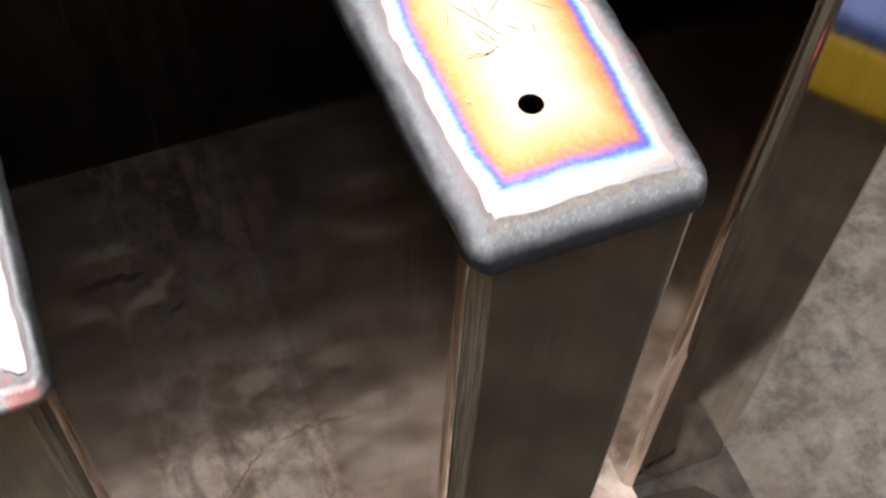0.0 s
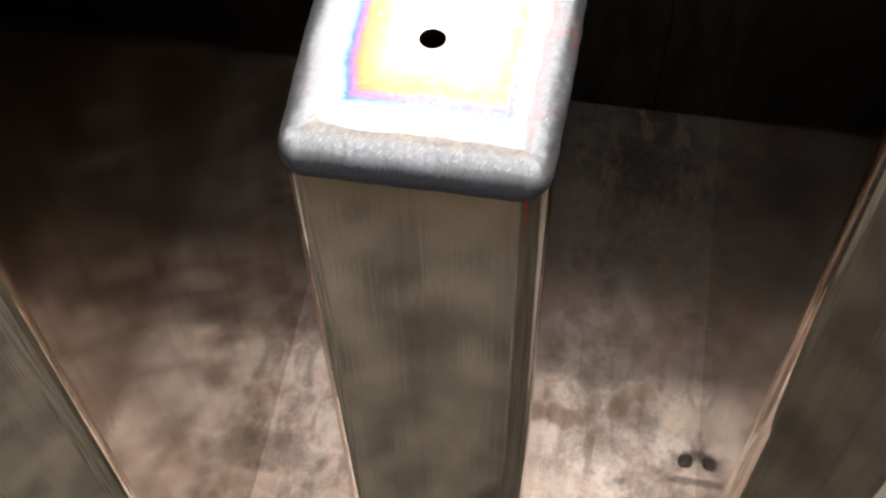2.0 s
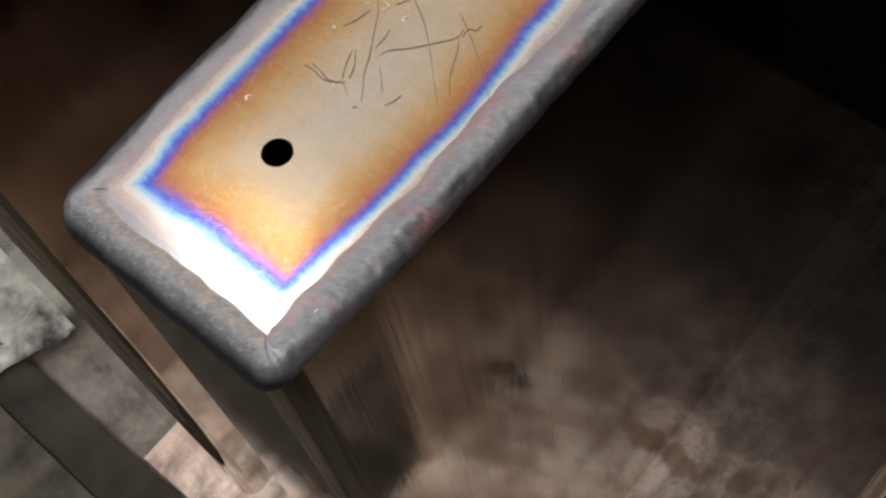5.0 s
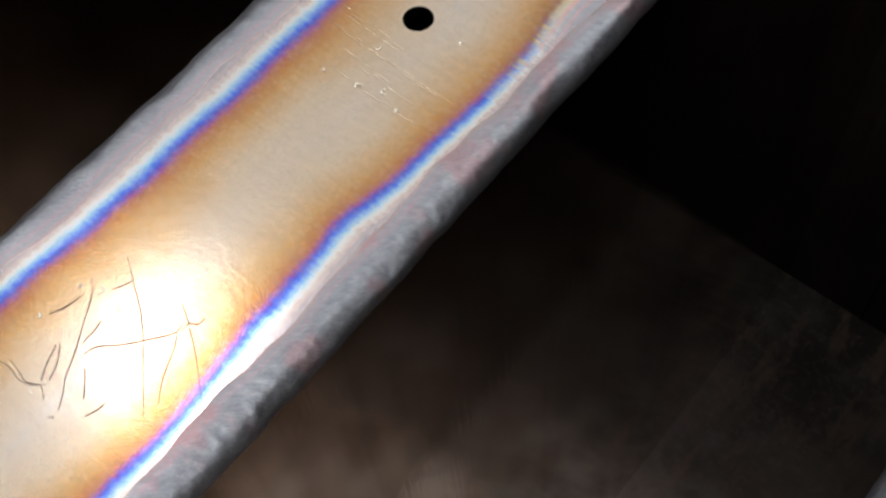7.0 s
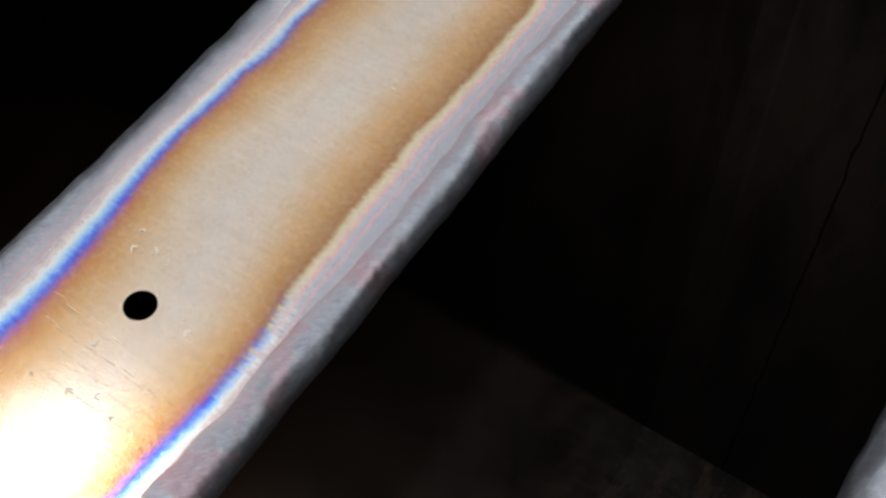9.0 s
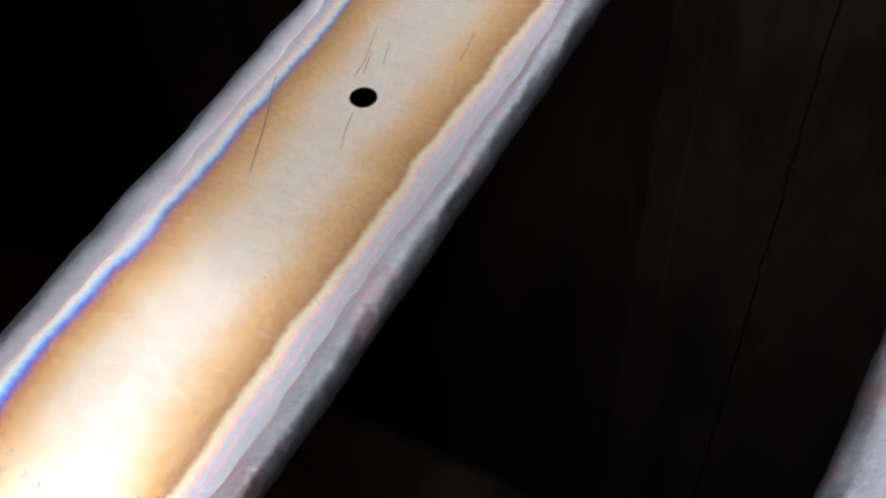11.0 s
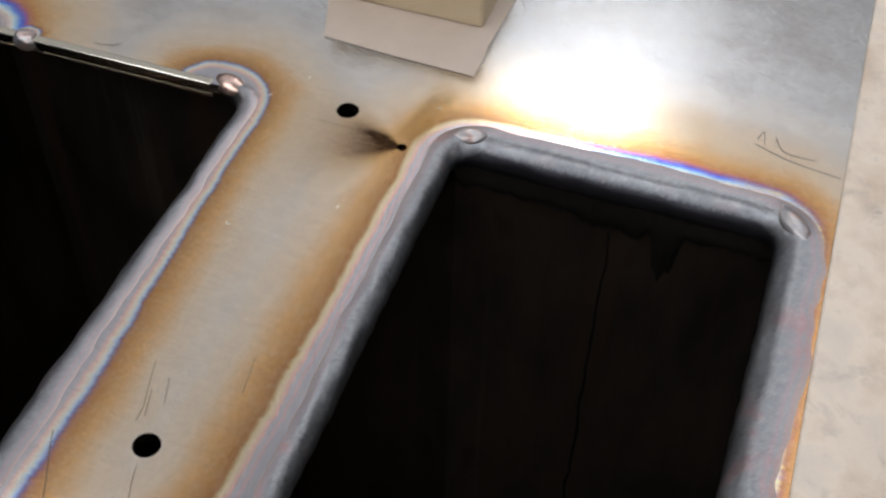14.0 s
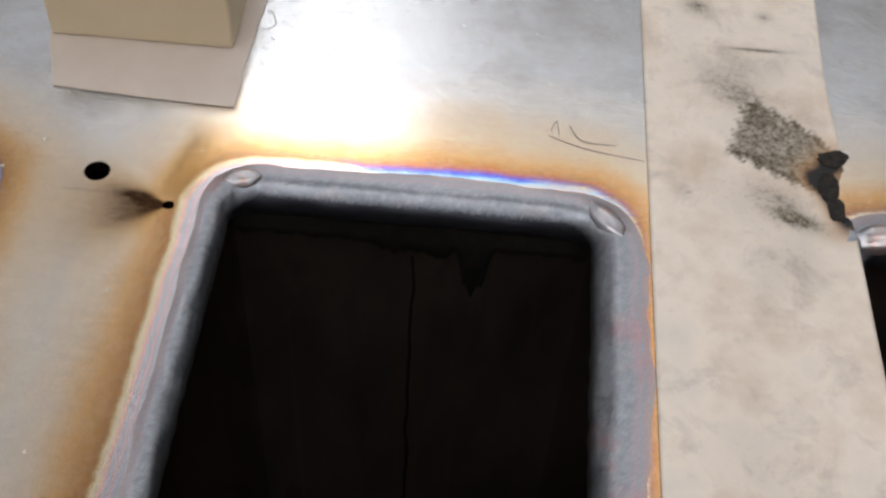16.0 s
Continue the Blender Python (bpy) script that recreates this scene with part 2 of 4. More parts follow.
def weld_metal():
    m, nt, b = material("weld_metal", 0.3, 1.0)
    v = coords(nt)
    n1 = noise_tex(nt, v, 420, 6, 0.65)
    n2 = noise_tex(nt, v, 60, 4, 0.6)
    toe = attr(nt, "toe")
    crest = attr(nt, "crest")
    col = ramp(nt, n1, [(.25, (.27, .29, .335)), (.55, (.37, .395, .435)), (.8, (.52, .545, .585))])
    edge = ramp(nt, maths(nt, "ADD", toe, maths(nt, "MULTIPLY", maths(nt, "SUBTRACT", n2, 0.5), 0.16)),
                [(0, (.60, .55, .52)), (.05, (.60, .47, .48)), (.09, (.45, .48, .53)), (.14, (.55, .44, .48)), (.20, (.45, .45, .51)), (.34, (.38, .40, .46))])
    col = mix(nt, ramp(nt, toe, [(0, (.95, .95, .95)), (.14, (.8, .8, .8)), (.26, (0, 0, 0))]), col, edge)
    col = mix(nt, maths(nt, "MULTIPLY", attr(nt, "matt"), 0.38), col, (.17, .185, .21))
    red = ramp(nt, noise_tex(nt, v, 95, 3, 0.5), [(.56, (0, 0, 0)), (.66, (1, 1, 1))])
    col = mix(nt, maths(nt, "MULTIPLY", red, attr(nt, "rose")), col, (.62, .30, .31))
    col = mix(nt, maths(nt, "MULTIPLY", crest, 0.35), col, (.16, .16, .19))
    crust = maths(nt, "MULTIPLY", maths(nt, "MULTIPLY", ramp(nt, toe, [(.02, (1, 1, 1)), (.34, (0, 0, 0))]), ramp(nt, noise_tex(nt, v, 520, 5, 0.7), [(.38, (0, 0, 0)), (.60, (1, 1, 1))])), ramp(nt, attr(nt, "matt"), [(.6, (0, 0, 0)), (.9, (.85, .85, .85))]))
    col = mix(nt, crust, col, (.60, .54, .42))
    turned = nt.nodes.new("ShaderNodeMapping")
    turned.inputs["Rotation"].default_value = (0, 0, radians(38))
    nt.links.new(v, turned.inputs["Vector"])
    comb_lines = noise_tex(nt, scaled(nt, turned.outputs[0], (2400, 620, 1200)), 1.0, 4, 0.65, 0.3)
    flecks = maths(nt, "MULTIPLY", ramp(nt, comb_lines, [(.50, (0, 0, 0)), (.66, (1, 1, 1))]), maths(nt, "ADD", 0.22, maths(nt, "MULTIPLY", attr(nt, "matt"), 0.25)))
    col = mix(nt, flecks, col, (.66, .67, .70))
    # darker down the bead's outer side, from each stretch's own start
    burnt = maths(nt, "MULTIPLY", maths(nt, "SUBTRACT", maths(nt, "ADD", toe, maths(nt, "MULTIPLY", maths(nt, "SUBTRACT", comb_lines, 0.5), 0.22)), attr(nt, "burnt")), 4.4, clamp=True)
    col = mix(nt, burnt, col, (.052, .055, .068))
    nt.links.new(col, b.inputs["Base Color"])
    nt.links.new(maths(nt, "ADD", maths(nt, "MULTIPLY", n2, 0.12), maths(nt, "ADD", maths(nt, "MULTIPLY", n1, 0.18), maths(nt, "ADD", 0.22, maths(nt, "MULTIPLY", attr(nt, "matt"), 0.22)))), b.inputs["Roughness"])
    fine = noise_tex(nt, v, 1300, 4, 0.7)
    bump(nt, b, maths(nt, "MULTIPLY", maths(nt, "ADD", maths(nt, "MULTIPLY", comb_lines, 0.9), maths(nt, "ADD", n1, maths(nt, "MULTIPLY", fine, 0.5))), maths(nt, "ADD", 0.6, maths(nt, "MULTIPLY", attr(nt, "matt"), 2.2))), 0.40, 0.0004)
    return m


def concrete():
    m, nt, b = material("stained_concrete", 0.75)
    v = coords(nt)
    big = noise_tex(nt, v, 9, 6, 0.62, 0.3)
    mid = noise_tex(nt, v, 52, 9, 0.72, 0.15)
    fine = noise_tex(nt, v, 420, 4, 0.6)
    col = ramp(nt, mid, [(.33, (.040, .033, .029)), (.43, (.100, .090, .081)), (.52, (.165, .152, .139)), (.66, (.25, .233, .215))])
    col = mix(nt, ramp(nt, big, [(.40, (0, 0, 0)), (.60, (.6, .6, .6))]), col, (.148, .116, .098))
    stain = ramp(nt, noise_tex(nt, v, 21, 7, 0.7, 0.5), [(.36, (1, 1, 1)), (.46, (0, 0, 0))])
    col = mix(nt, maths(nt, "MULTIPLY", stain, 0.75), col, (.08, .062, .05))
    col = mix(nt, maths(nt, "MULTIPLY", ramp(nt, fine, [(.35, (1, 1, 1)), (.5, (0, 0, 0))]), 0.35), col, (.12, .10, .09))
    nt.links.new(col, b.inputs["Base Color"])
    nt.links.new(maths(nt, "ADD", maths(nt, "MULTIPLY", mid, 0.3), 0.45), b.inputs["Roughness"])
    bump(nt, b, maths(nt, "ADD", mid, fine), 0.3, 0.002)
    return m


def spot(nt, v, x, y, rx, ry, turn=0.0, core=0.45):
    """A soft-edged oval mark on a flat sheet."""
    m = nt.nodes.new("ShaderNodeMapping")
    m.vector_type = "TEXTURE"
    m.inputs["Location"].default_value = (x, y, 0)
    m.inputs["Rotation"].default_value = (0, 0, radians(turn))
    m.inputs["Scale"].default_value = (rx, ry, 1)
    nt.links.new(v, m.inputs["Vector"])
    n = nt.nodes.new("ShaderNodeVectorMath")
    n.operation = "LENGTH"
    nt.links.new(m.outputs[0], n.inputs[0])
    return ramp(nt, maths(nt, "MULTIPLY", n.outputs["Value"], 0.5), [(core / 2, (1, 1, 1)), (.5, (0, 0, 0))], "EASE")


def stained_card():
    m, nt, b = material("stained_brown_card", 0.7)
    flat = coords(nt)
    shift = nt.nodes.new("ShaderNodeTexNoise")
    shift.inputs["Scale"].default_value = 55
    shift.inputs["Detail"].default_value = 4
    nt.links.new(flat, shift.inputs["Vector"])
    away = nt.nodes.new("ShaderNodeVectorMath")
    away.operation = "MULTIPLY_ADD"
    nt.links.new(shift.outputs["Color"], away.inputs[0])
    away.inputs[1].default_value = (.022, .022, 0)
    nt.links.new(flat, away.inputs[2])
    v = nt.nodes.new("ShaderNodeVectorMath")
    v.operation = "SUBTRACT"
    nt.links.new(away.outputs[0], v.inputs[0])
    v.inputs[1].default_value = (.011, .011, .0011)
    v = v.outputs[0]
    big = noise_tex(nt, flat, 14, 3, 0.55, 0.3)
    mid = noise_tex(nt, flat, 52, 5, 0.62, 0.2)
    fine = noise_tex(nt, flat, 330, 4, 0.6)
    col = ramp(nt, mid, [(.28, (.36, .27, .235)), (.42, (.66, .53, .475)), (.54, (.88, .75, .69)), (.66, (.95, .87, .82))])
    col = mix(nt, ramp(nt, big, [(.45, (0, 0, 0)), (.65, (.6, .6, .6))]), col, (.55, .39, .32))
    pit = ramp(nt, noise_tex(nt, flat, 30, 4, 0.6, 0.25), [(.36, (1, 1, 1)), (.47, (0, 0, 0))])
    col = mix(nt, maths(nt, "MULTIPLY", pit, 0.50), col, (.24, .165, .13))
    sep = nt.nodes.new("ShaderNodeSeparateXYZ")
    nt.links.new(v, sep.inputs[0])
    # shade deepening into the slots, painted in steps along y with oily blotches
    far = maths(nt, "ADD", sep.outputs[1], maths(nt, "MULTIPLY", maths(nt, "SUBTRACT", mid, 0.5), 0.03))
    depth_shade = ramp(nt, maths(nt, "MULTIPLY", far, 2.5), [(.335, (0, 0, 0)), (.365, (.62, .62, .62)), (.455, (.68, .68, .68)), (.51, (.88, .88, .88)), (.62, (.93, .93, .93)), (.70, (.99, .99, .99))])
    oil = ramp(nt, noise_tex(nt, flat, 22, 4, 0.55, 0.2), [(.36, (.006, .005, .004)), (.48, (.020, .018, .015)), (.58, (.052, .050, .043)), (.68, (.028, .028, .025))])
    col = mix(nt, depth_shade, col, oil)
    pull = noise_tex(nt, scaled(nt, flat, (1, .35, 1)), 95, 5, 0.6, 0.3)
    col = mix(nt, maths(nt, "MULTIPLY", ramp(nt, pull, [(.36, (1, 1, 1)), (.50, (0, 0, 0))]), 0.5), col, (.17, .115, .09))
    cloud = ramp(nt, noise_tex(nt, flat, 24, 6, 0.65, 0.3), [(.50, (0, 0, 0)), (.62, (1, 1, 1))])
    col = mix(nt, maths(nt, "MULTIPLY", cloud, 0.5), col, (.11, .078, .064))
    # creases, a brown bow of oil, and the pale fold lying further in; last, a dark front patch and the right slot's
    # depth shade
    for x, y, rx, ry, turn, core, amount, c in (
            (-.073, .116, .024, .0016, 34, .3, .65, (.22, .15, .12)), (-.040, .1285, .014, .0013, 0, .3, .55, (.22, .15, .12)),
            (.044, .1165, .022, .0085, 4, .5, .62, (.25, .155, .10)), (.076, .130, .020, .0070, 40, .5, .55, (.25, .155, .10)), (.094, .160, .022, .006, 62, .4, .5, (.22, .14, .10)),
            (.103, .122, .013, .012, 0, .4, .65, (.95, .82, .72)), (.1085, .1005, .0075, .0058, 0, .25, .75, (.06, .045, .04)), (.108, .087, .011, .0028, 4, .4, .65, (.13, .09, .08)),
            (.074, .083, .005, .004, 0, .3, .55, (.18, .13, .11)), (.045, .076, .012, .010, 0, .5, .5, (.95, .86, .80)), (-.060, .095, .030, .012, 8, .5, .5, (.95, .86, .80)),
            (-.055, .168, .018, .010, 0, .5, .5, (.50, .41, .37)), (-.092, .172, .010, .016, 0, .5, .5, (.12, .09, .08)),
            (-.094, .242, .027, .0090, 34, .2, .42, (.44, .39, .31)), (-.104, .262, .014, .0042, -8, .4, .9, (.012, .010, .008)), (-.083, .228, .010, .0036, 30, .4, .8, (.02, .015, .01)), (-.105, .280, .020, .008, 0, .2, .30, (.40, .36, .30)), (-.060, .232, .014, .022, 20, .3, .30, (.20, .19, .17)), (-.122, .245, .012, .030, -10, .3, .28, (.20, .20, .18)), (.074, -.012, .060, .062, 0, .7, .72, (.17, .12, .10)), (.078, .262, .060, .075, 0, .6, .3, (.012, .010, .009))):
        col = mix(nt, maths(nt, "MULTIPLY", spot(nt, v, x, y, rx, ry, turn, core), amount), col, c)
    col = mix(nt, maths(nt, "MULTIPLY", ramp(nt, fine, [(.36, (1, 1, 1)), (.48, (0, 0, 0))]), 0.15), col, (.2, .15, .12))
    nt.links.new(col, b.inputs["Base Color"])
    bump(nt, b, maths(nt, "ADD", mid, fine), 0.25, 0.001)
    return m


def masking_paper():
    m, nt, b = material("masking_tape_paper", 0.6)
    v = coords(nt)
    cloud = noise_tex(nt, v, 55, 5, 0.6)
    crepe = noise_tex(nt, scaled(nt, v, (1, 6, 1)), 420, 3, 0.6)
    col = ramp(nt, cloud, [(.32, (.70, .585, .48)), (.52, (.86, .765, .67)), (.75, (.74, .68, .62))])
    speck = ramp(nt, noise_tex(nt, v, 700, 4, 0.7), [(.34, (0, 0, 0)), (.70, (1, 1, 1))])
    dust = noise_tex(nt, v, 520, 6, 0.75)
    soot = maths(nt, "SUBTRACT", maths(nt, "MULTIPLY", attr(nt, "soot"), maths(nt, "ADD", 0.95, maths(nt, "MULTIPLY", speck, 0.35))), maths(nt, "MULTIPLY", ramp(nt, dust, [(.38, (0, 0, 0)), (.62, (1, 1, 1))]), 0.40), clamp=True)
    soot = maths(nt, "MAXIMUM", soot, maths(nt, "MULTIPLY", attr(nt, "soot"), 0.60))
    smudge = ramp(nt, noise_tex(nt, v, 85, 6, 0.7, 0.4), [(.52, (0, 0, 0)), (.72, (1, 1, 1))])
    col = mix(nt, maths(nt, "MULTIPLY", smudge, 0.55), col, (.44, .39, .35))
    col = mix(nt, soot, col, (.085, .064, .038))
    col = mix(nt, attr(nt, "scorch"), col, ramp(nt, attr(nt, "scorch"), [(0, (.55, .36, .14)), (.5, (.40, .20, .06)), (1, (.012, .011, .012))]))
    nt.links.new(col, b.inputs["Base Color"])
    bump(nt, b, crepe, 0.15, 0.0004)
    return m


def painted(name, a, c, scale, rough=0.7):
    m, nt, b = material(name, rough)
    col = ramp(nt, noise_tex(nt, coords(nt), scale, 5, 0.6), [(.35, a), (.65, c)])
    nt.links.new(col, b.inputs["Base Color"])
    return m


def glowing(name, colour, strength):
    m, nt, b = material(name, 0.4, 0, colour)
    b.inputs["Emission Color"].default_value = (*colour, 1)
    b.inputs["Emission Strength"].default_value = strength
    return m


STEEL_TOP = heat_tinted_steel()
STEEL = mill_steel()
SLOT_SHADE_STEEL = slot_end_steel()
# paler copy with more streaks, to brighten the left slot's end
STREAKED = slot_end_steel("streaked_brown_steel", 0.62)
WELD = weld_metal()
CONCRETE = concrete()
CARD = stained_card()
TAPE = masking_paper()
WALL = painted("grey_wall_paint", (.10, .095, .09), (.16, .15, .14), 1.5)
PALE_WALL = painted("pale_wall_paint", (.58, .58, .57), (.68, .68, .67), 1.5)
CEIL = painted("dark_ceiling_sheet", (.06, .058, .055), (.10, .095, .09), 2.0)
# glow of the added fill panels, each strength set for what it lights
GLOW_PANEL = glowing("glow_panel_wide", (1.0, 0.97, 0.94), 0.66)
GLOW_PANEL_WEST = glowing("glow_panel_west", (1.0, 0.945, 0.89), 4.2)
GLOW_PANEL_NORTH = glowing("glow_panel_north", (1.0, 0.955, 0.90), 2.0)
GLOW_PANEL_SOUTH = glowing("glow_panel_south", (1.0, 0.955, 0.91), 3.8)
GLOW_PANEL_EAST = glowing("glow_panel_east", (1.0, 0.955, 0.90), 4.2)
LAMP = glowing("lamp_diffuser", (1.0, 0.98, 0.95), 13)
SCRATCH = material("dull_scratch", 0.40, 0.9, (.27, .20, .14))[0]
BRIGHT = material("ground_steel", 0.30, 1.0, (.68, .58, .44))[0]
GLINT = material("bright_spatter", 0.45, 1.0, (.95, .90, .78))[0]
FAINT = material("faint_scratch", 0.35, 1.0, (.34, .25, .17))[0]
WAD = painted("folded_tape_paper", (.56, .46, .31), (.62, .52, .37), 30, 0.5)
FLAT_TAPE = painted("flat_tape_film", (.58, .50, .44), (.63, .55, .49), 60, 0.35)
YELLOW = painted("yellow_plastic", (.62, .42, .03), (.68, .48, .05), 12, 0.45)
BLUE = painted("blue_plastic", (.05, .10, .32), (.07, .13, .38), 12, 0.45)
# near-black, with the shade under the weld in the colour
ROOT = painted("shaded_weld_root", (.0015, .0013, .0012), (.006, .005, .004), 260, 0.9)
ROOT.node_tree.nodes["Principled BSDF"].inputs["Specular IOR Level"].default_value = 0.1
FILM = painted("pale_plastic_film", (.045, .050, .052), (.44, .44, .41), 46, 0.25)
SACK = painted("grey_brown_carton", (.036, .034, .028), (.112, .102, .085), 34, 0.7)
RUBBER = painted("brown_rubber", (.025, .022, .019), (.052, .046, .039), 22, 0.85)
for dull in (RUBBER, SACK):
    dull.node_tree.nodes["Principled BSDF"].inputs["Specular IOR Level"].default_value = 0.1
CHAR = painted("charred_paper", (.006, .0055, .005), (.03, .024, .018), 600, 0.8)
RED = painted("red_plastic", (.45, .03, .03), (.52, .04, .035), 40, 0.4)
UNDER_SHEET = painted("dark_under_sheet", (.012, .011, .010), (.10, .085, .074), 34, 0.75)
SLAG = painted("slag", (.03, .028, .026), (.10, .09, .08), 200, 0.6)
def tip_metal():
    m, nt, b = material("bright_weld_tip", 0.2, 1.0)
    v = coords(nt)
    n1 = noise_tex(nt, v, 260, 4, 0.6)
    nt.links.new(ramp(nt, n1, [(.35, (.46, .47, .52)), (.5, (.60, .58, .60)), (.60, (.66, .48, .45)), (.66, (.56, .53, .56))]), b.inputs["Base Color"])
    nt.links.new(maths(nt, "ADD", 0.3, maths(nt, "MULTIPLY", n1, 0.25)), b.inputs["Roughness"])
    bump(nt, b, noise_tex(nt, v, 700, 4, 0.6), 0.3, 0.0004)
    return m


WELD_TIP = tip_metal()
COPPERY = material("coppery_weld_tip", 0.34, 1.0, (.80, .60, .54))[0]
LIP = material("bare_cut_steel", 0.16, 1.0, (.52, .50, .44))[0]
LAMP_BODY = painted("lamp_housing_paint", (.5, .5, .5), (.6, .6, .6), 3.0)


# ---- mesh helpers ----
def mesh_from(name, verts, faces, mat, smooth=False):
    me = bpy.data.meshes.new(name)
    me.from_pydata(verts, [], faces)
    me.materials.append(mat)
    if smooth:
        me.polygons.foreach_set("use_smooth", [True] * len(me.polygons))
    me.update()
    return me


def part(name, data, mat, parent, label=""):
    """One mesh object under a thing or part; data is a bmesh or a mesh."""
    if isinstance(data, bmesh.types.BMesh):
        me = bpy.data.meshes.new(name)
        bmesh.ops.recalc_face_normals(data, faces=data.faces)
        data.to_mesh(me)
        data.free()
        me.materials.append(mat)
        data = me
    ob = new(name, data)
    ob.parent = parent
    if label:
        tagged(ob, label)
    return ob


def thing(name, label, category, at=(0, 0, 0), group="", kind=""):
    ob = new(name)
    ob.location = at
    ob.empty_display_size = 0.01
    return tagged(ob, label, category, group, kind)


def box_bm(x0, x1, y0, y1, z0, z1, bevel=0.0, seg=2):
    bm = bmesh.new()
    bmesh.ops.create_cube(bm, size=1)
    for v in bm.verts:
        v.co = Vector(((x0 + x1) / 2 + v.co.x * (x1 - x0), (y0 + y1) / 2 + v.co.y * (y1 - y0), (z0 + z1) / 2 + v.co.z * (z1 - z0)))
    if bevel:
        bmesh.ops.bevel(bm, geom=list(bm.edges), offset=bevel, segments=seg, profile=0.5, affect="EDGES")
    return bm


def structure(name, bm, mat, label, category):
    me = bpy.data.meshes.new(name)
    bmesh.ops.recalc_face_normals(bm, faces=bm.faces)
    bm.to_mesh(me)
    bm.free()
    me.materials.append(mat)
    return tagged(new(name, me), label, category, kind="structure")


# ---- the workshop round it: walls and ceiling are unseen, toned to shape the light ----
RX, RY, RZ = 4.0, 5.4, 3.4
structure("floor", box_bm(-RX, RX, -RY, RY, -0.1, 0), CONCRETE, "stained and worn grey-brown concrete workshop floor", "floor")
structure("wall_north", box_bm(-RX, RX, RY, RY + 0.2, 0, RZ), PALE_WALL, "unseen pale wall added to brighten the plate's reflection", "wall")
structure("wall_south", box_bm(-RX, RX, -RY - 0.2, -RY, 0, RZ), WALL, "plain dim grey workshop wall", "wall")
structure("wall_east", box_bm(RX, RX + 0.2, -RY - 0.2, RY + 0.2, 0, RZ), WALL, "plain dim grey workshop wall", "wall")
structure("wall_west", box_bm(-RX - 0.2, -RX, -RY - 0.2, RY + 0.2, 0, RZ), WALL, "plain dim grey workshop wall", "wall")
structure("ceiling", box_bm(-RX - 0.2, RX + 0.2, -RY - 0.2, RY + 0.2, RZ, RZ + 0.1), CEIL, "unseen dark ceiling added to keep the slots dim", "ceiling")
# unseen fill panels, placed to light floor, slots and plate
PANELS = ((-0.85, 3.6, 0.95, 5.2, -.005, GLOW_PANEL), (-3.8, -0.95, -0.35, 5.2, -.005, GLOW_PANEL), (-3.8, -1.0, -3.2, -0.5, -.005, GLOW_PANEL_WEST), (1.3, 3.8, -3.2, -0.5, -.005, GLOW_PANEL_EAST),
          (-0.7, 1.5, 1.7, 3.15, -.04, GLOW_PANEL_NORTH), (-0.9, 1.2, -4.2, -1.6, -.005, GLOW_PANEL_SOUTH))
for k, (x0, x1, y0, y1, drop, glow) in enumerate(PANELS):
    structure("rooflight_%d" % (k + 1), box_bm(x0, x1, y0, y1, RZ + drop - 0.025, RZ + drop), glow, "unseen glowing panel added under the ceiling as fill light", "rooflight")


def lathe(profile, n=32):
    bm = bmesh.new()
    rings = []
    for r, z in profile:
        rings.append([bm.verts.new((r * math.cos(2 * math.pi * i / n), r * math.sin(2 * math.pi * i / n), z)) for i in range(n)])
    for a, b in zip(rings, rings[1:]):
        for i in range(n):
            bm.faces.new((a[i], a[(i + 1) % n], b[(i + 1) % n], b[i]))
    bm.faces.new(rings[0])
    bm.faces.new(rings[-1])
    return bm


def high_bay_lamp(at, radius, glow):
    lamp = thing("high_bay_lamp", "round glowing high bay lamp hung under the ceiling", "lamp", at, group="lamps under the ceiling")
    part("diffuser", lathe([(radius * .6, -.06), (radius, -.03), (radius, .05), (radius * .5, .10)]), glow, lamp, "glowing white diffuser")
    part("housing", lathe([(radius * .45, .10), (radius * .45, .22), (radius * .2, .26)]), LAMP_BODY, lamp, "grey metal housing")
    part("stem", lathe([(.012, .26), (.012, RZ - at[2])]), LAMP_BODY, lamp)
    return lamp


def toward(az, el, z):
    """A place at height z that the top plate mirrors at that bearing (degrees from +y to +x) and elevation."""
    d = (z - H) / math.tan(radians(el))
    return (0.03 + d * math.sin(radians(az)), 0.15 + d * math.cos(radians(az)), z)


for az, el, r, glow in ((-9, 40, .215, LAMP), (-79, 61.5, .115, LAMP)):
    high_bay_lamp(toward(az, el, 2.9), r, glow)

# ---- the welded comb ----
EDGE = 0.0305       # half the width of a finger over its weld
CENTRE = {-1: -0.1425, 0: 0.0012, 1: 0.1457, 2: 0.2897}
FRONT = {-1: -0.034, 0: -0.034, 1: 0.036, 2: 0.206}
SPLAY = {-1: 0, 0: 0, 1: 0.0035, 2: 0}      # how far a finger's edge runs out towards its tip
SLOT = 0.333        # where the slots end
PLATE = (-0.235, 0.335, 0.333, 0.62)
COMMON = 0.3390      # from here on the plate is one sheet


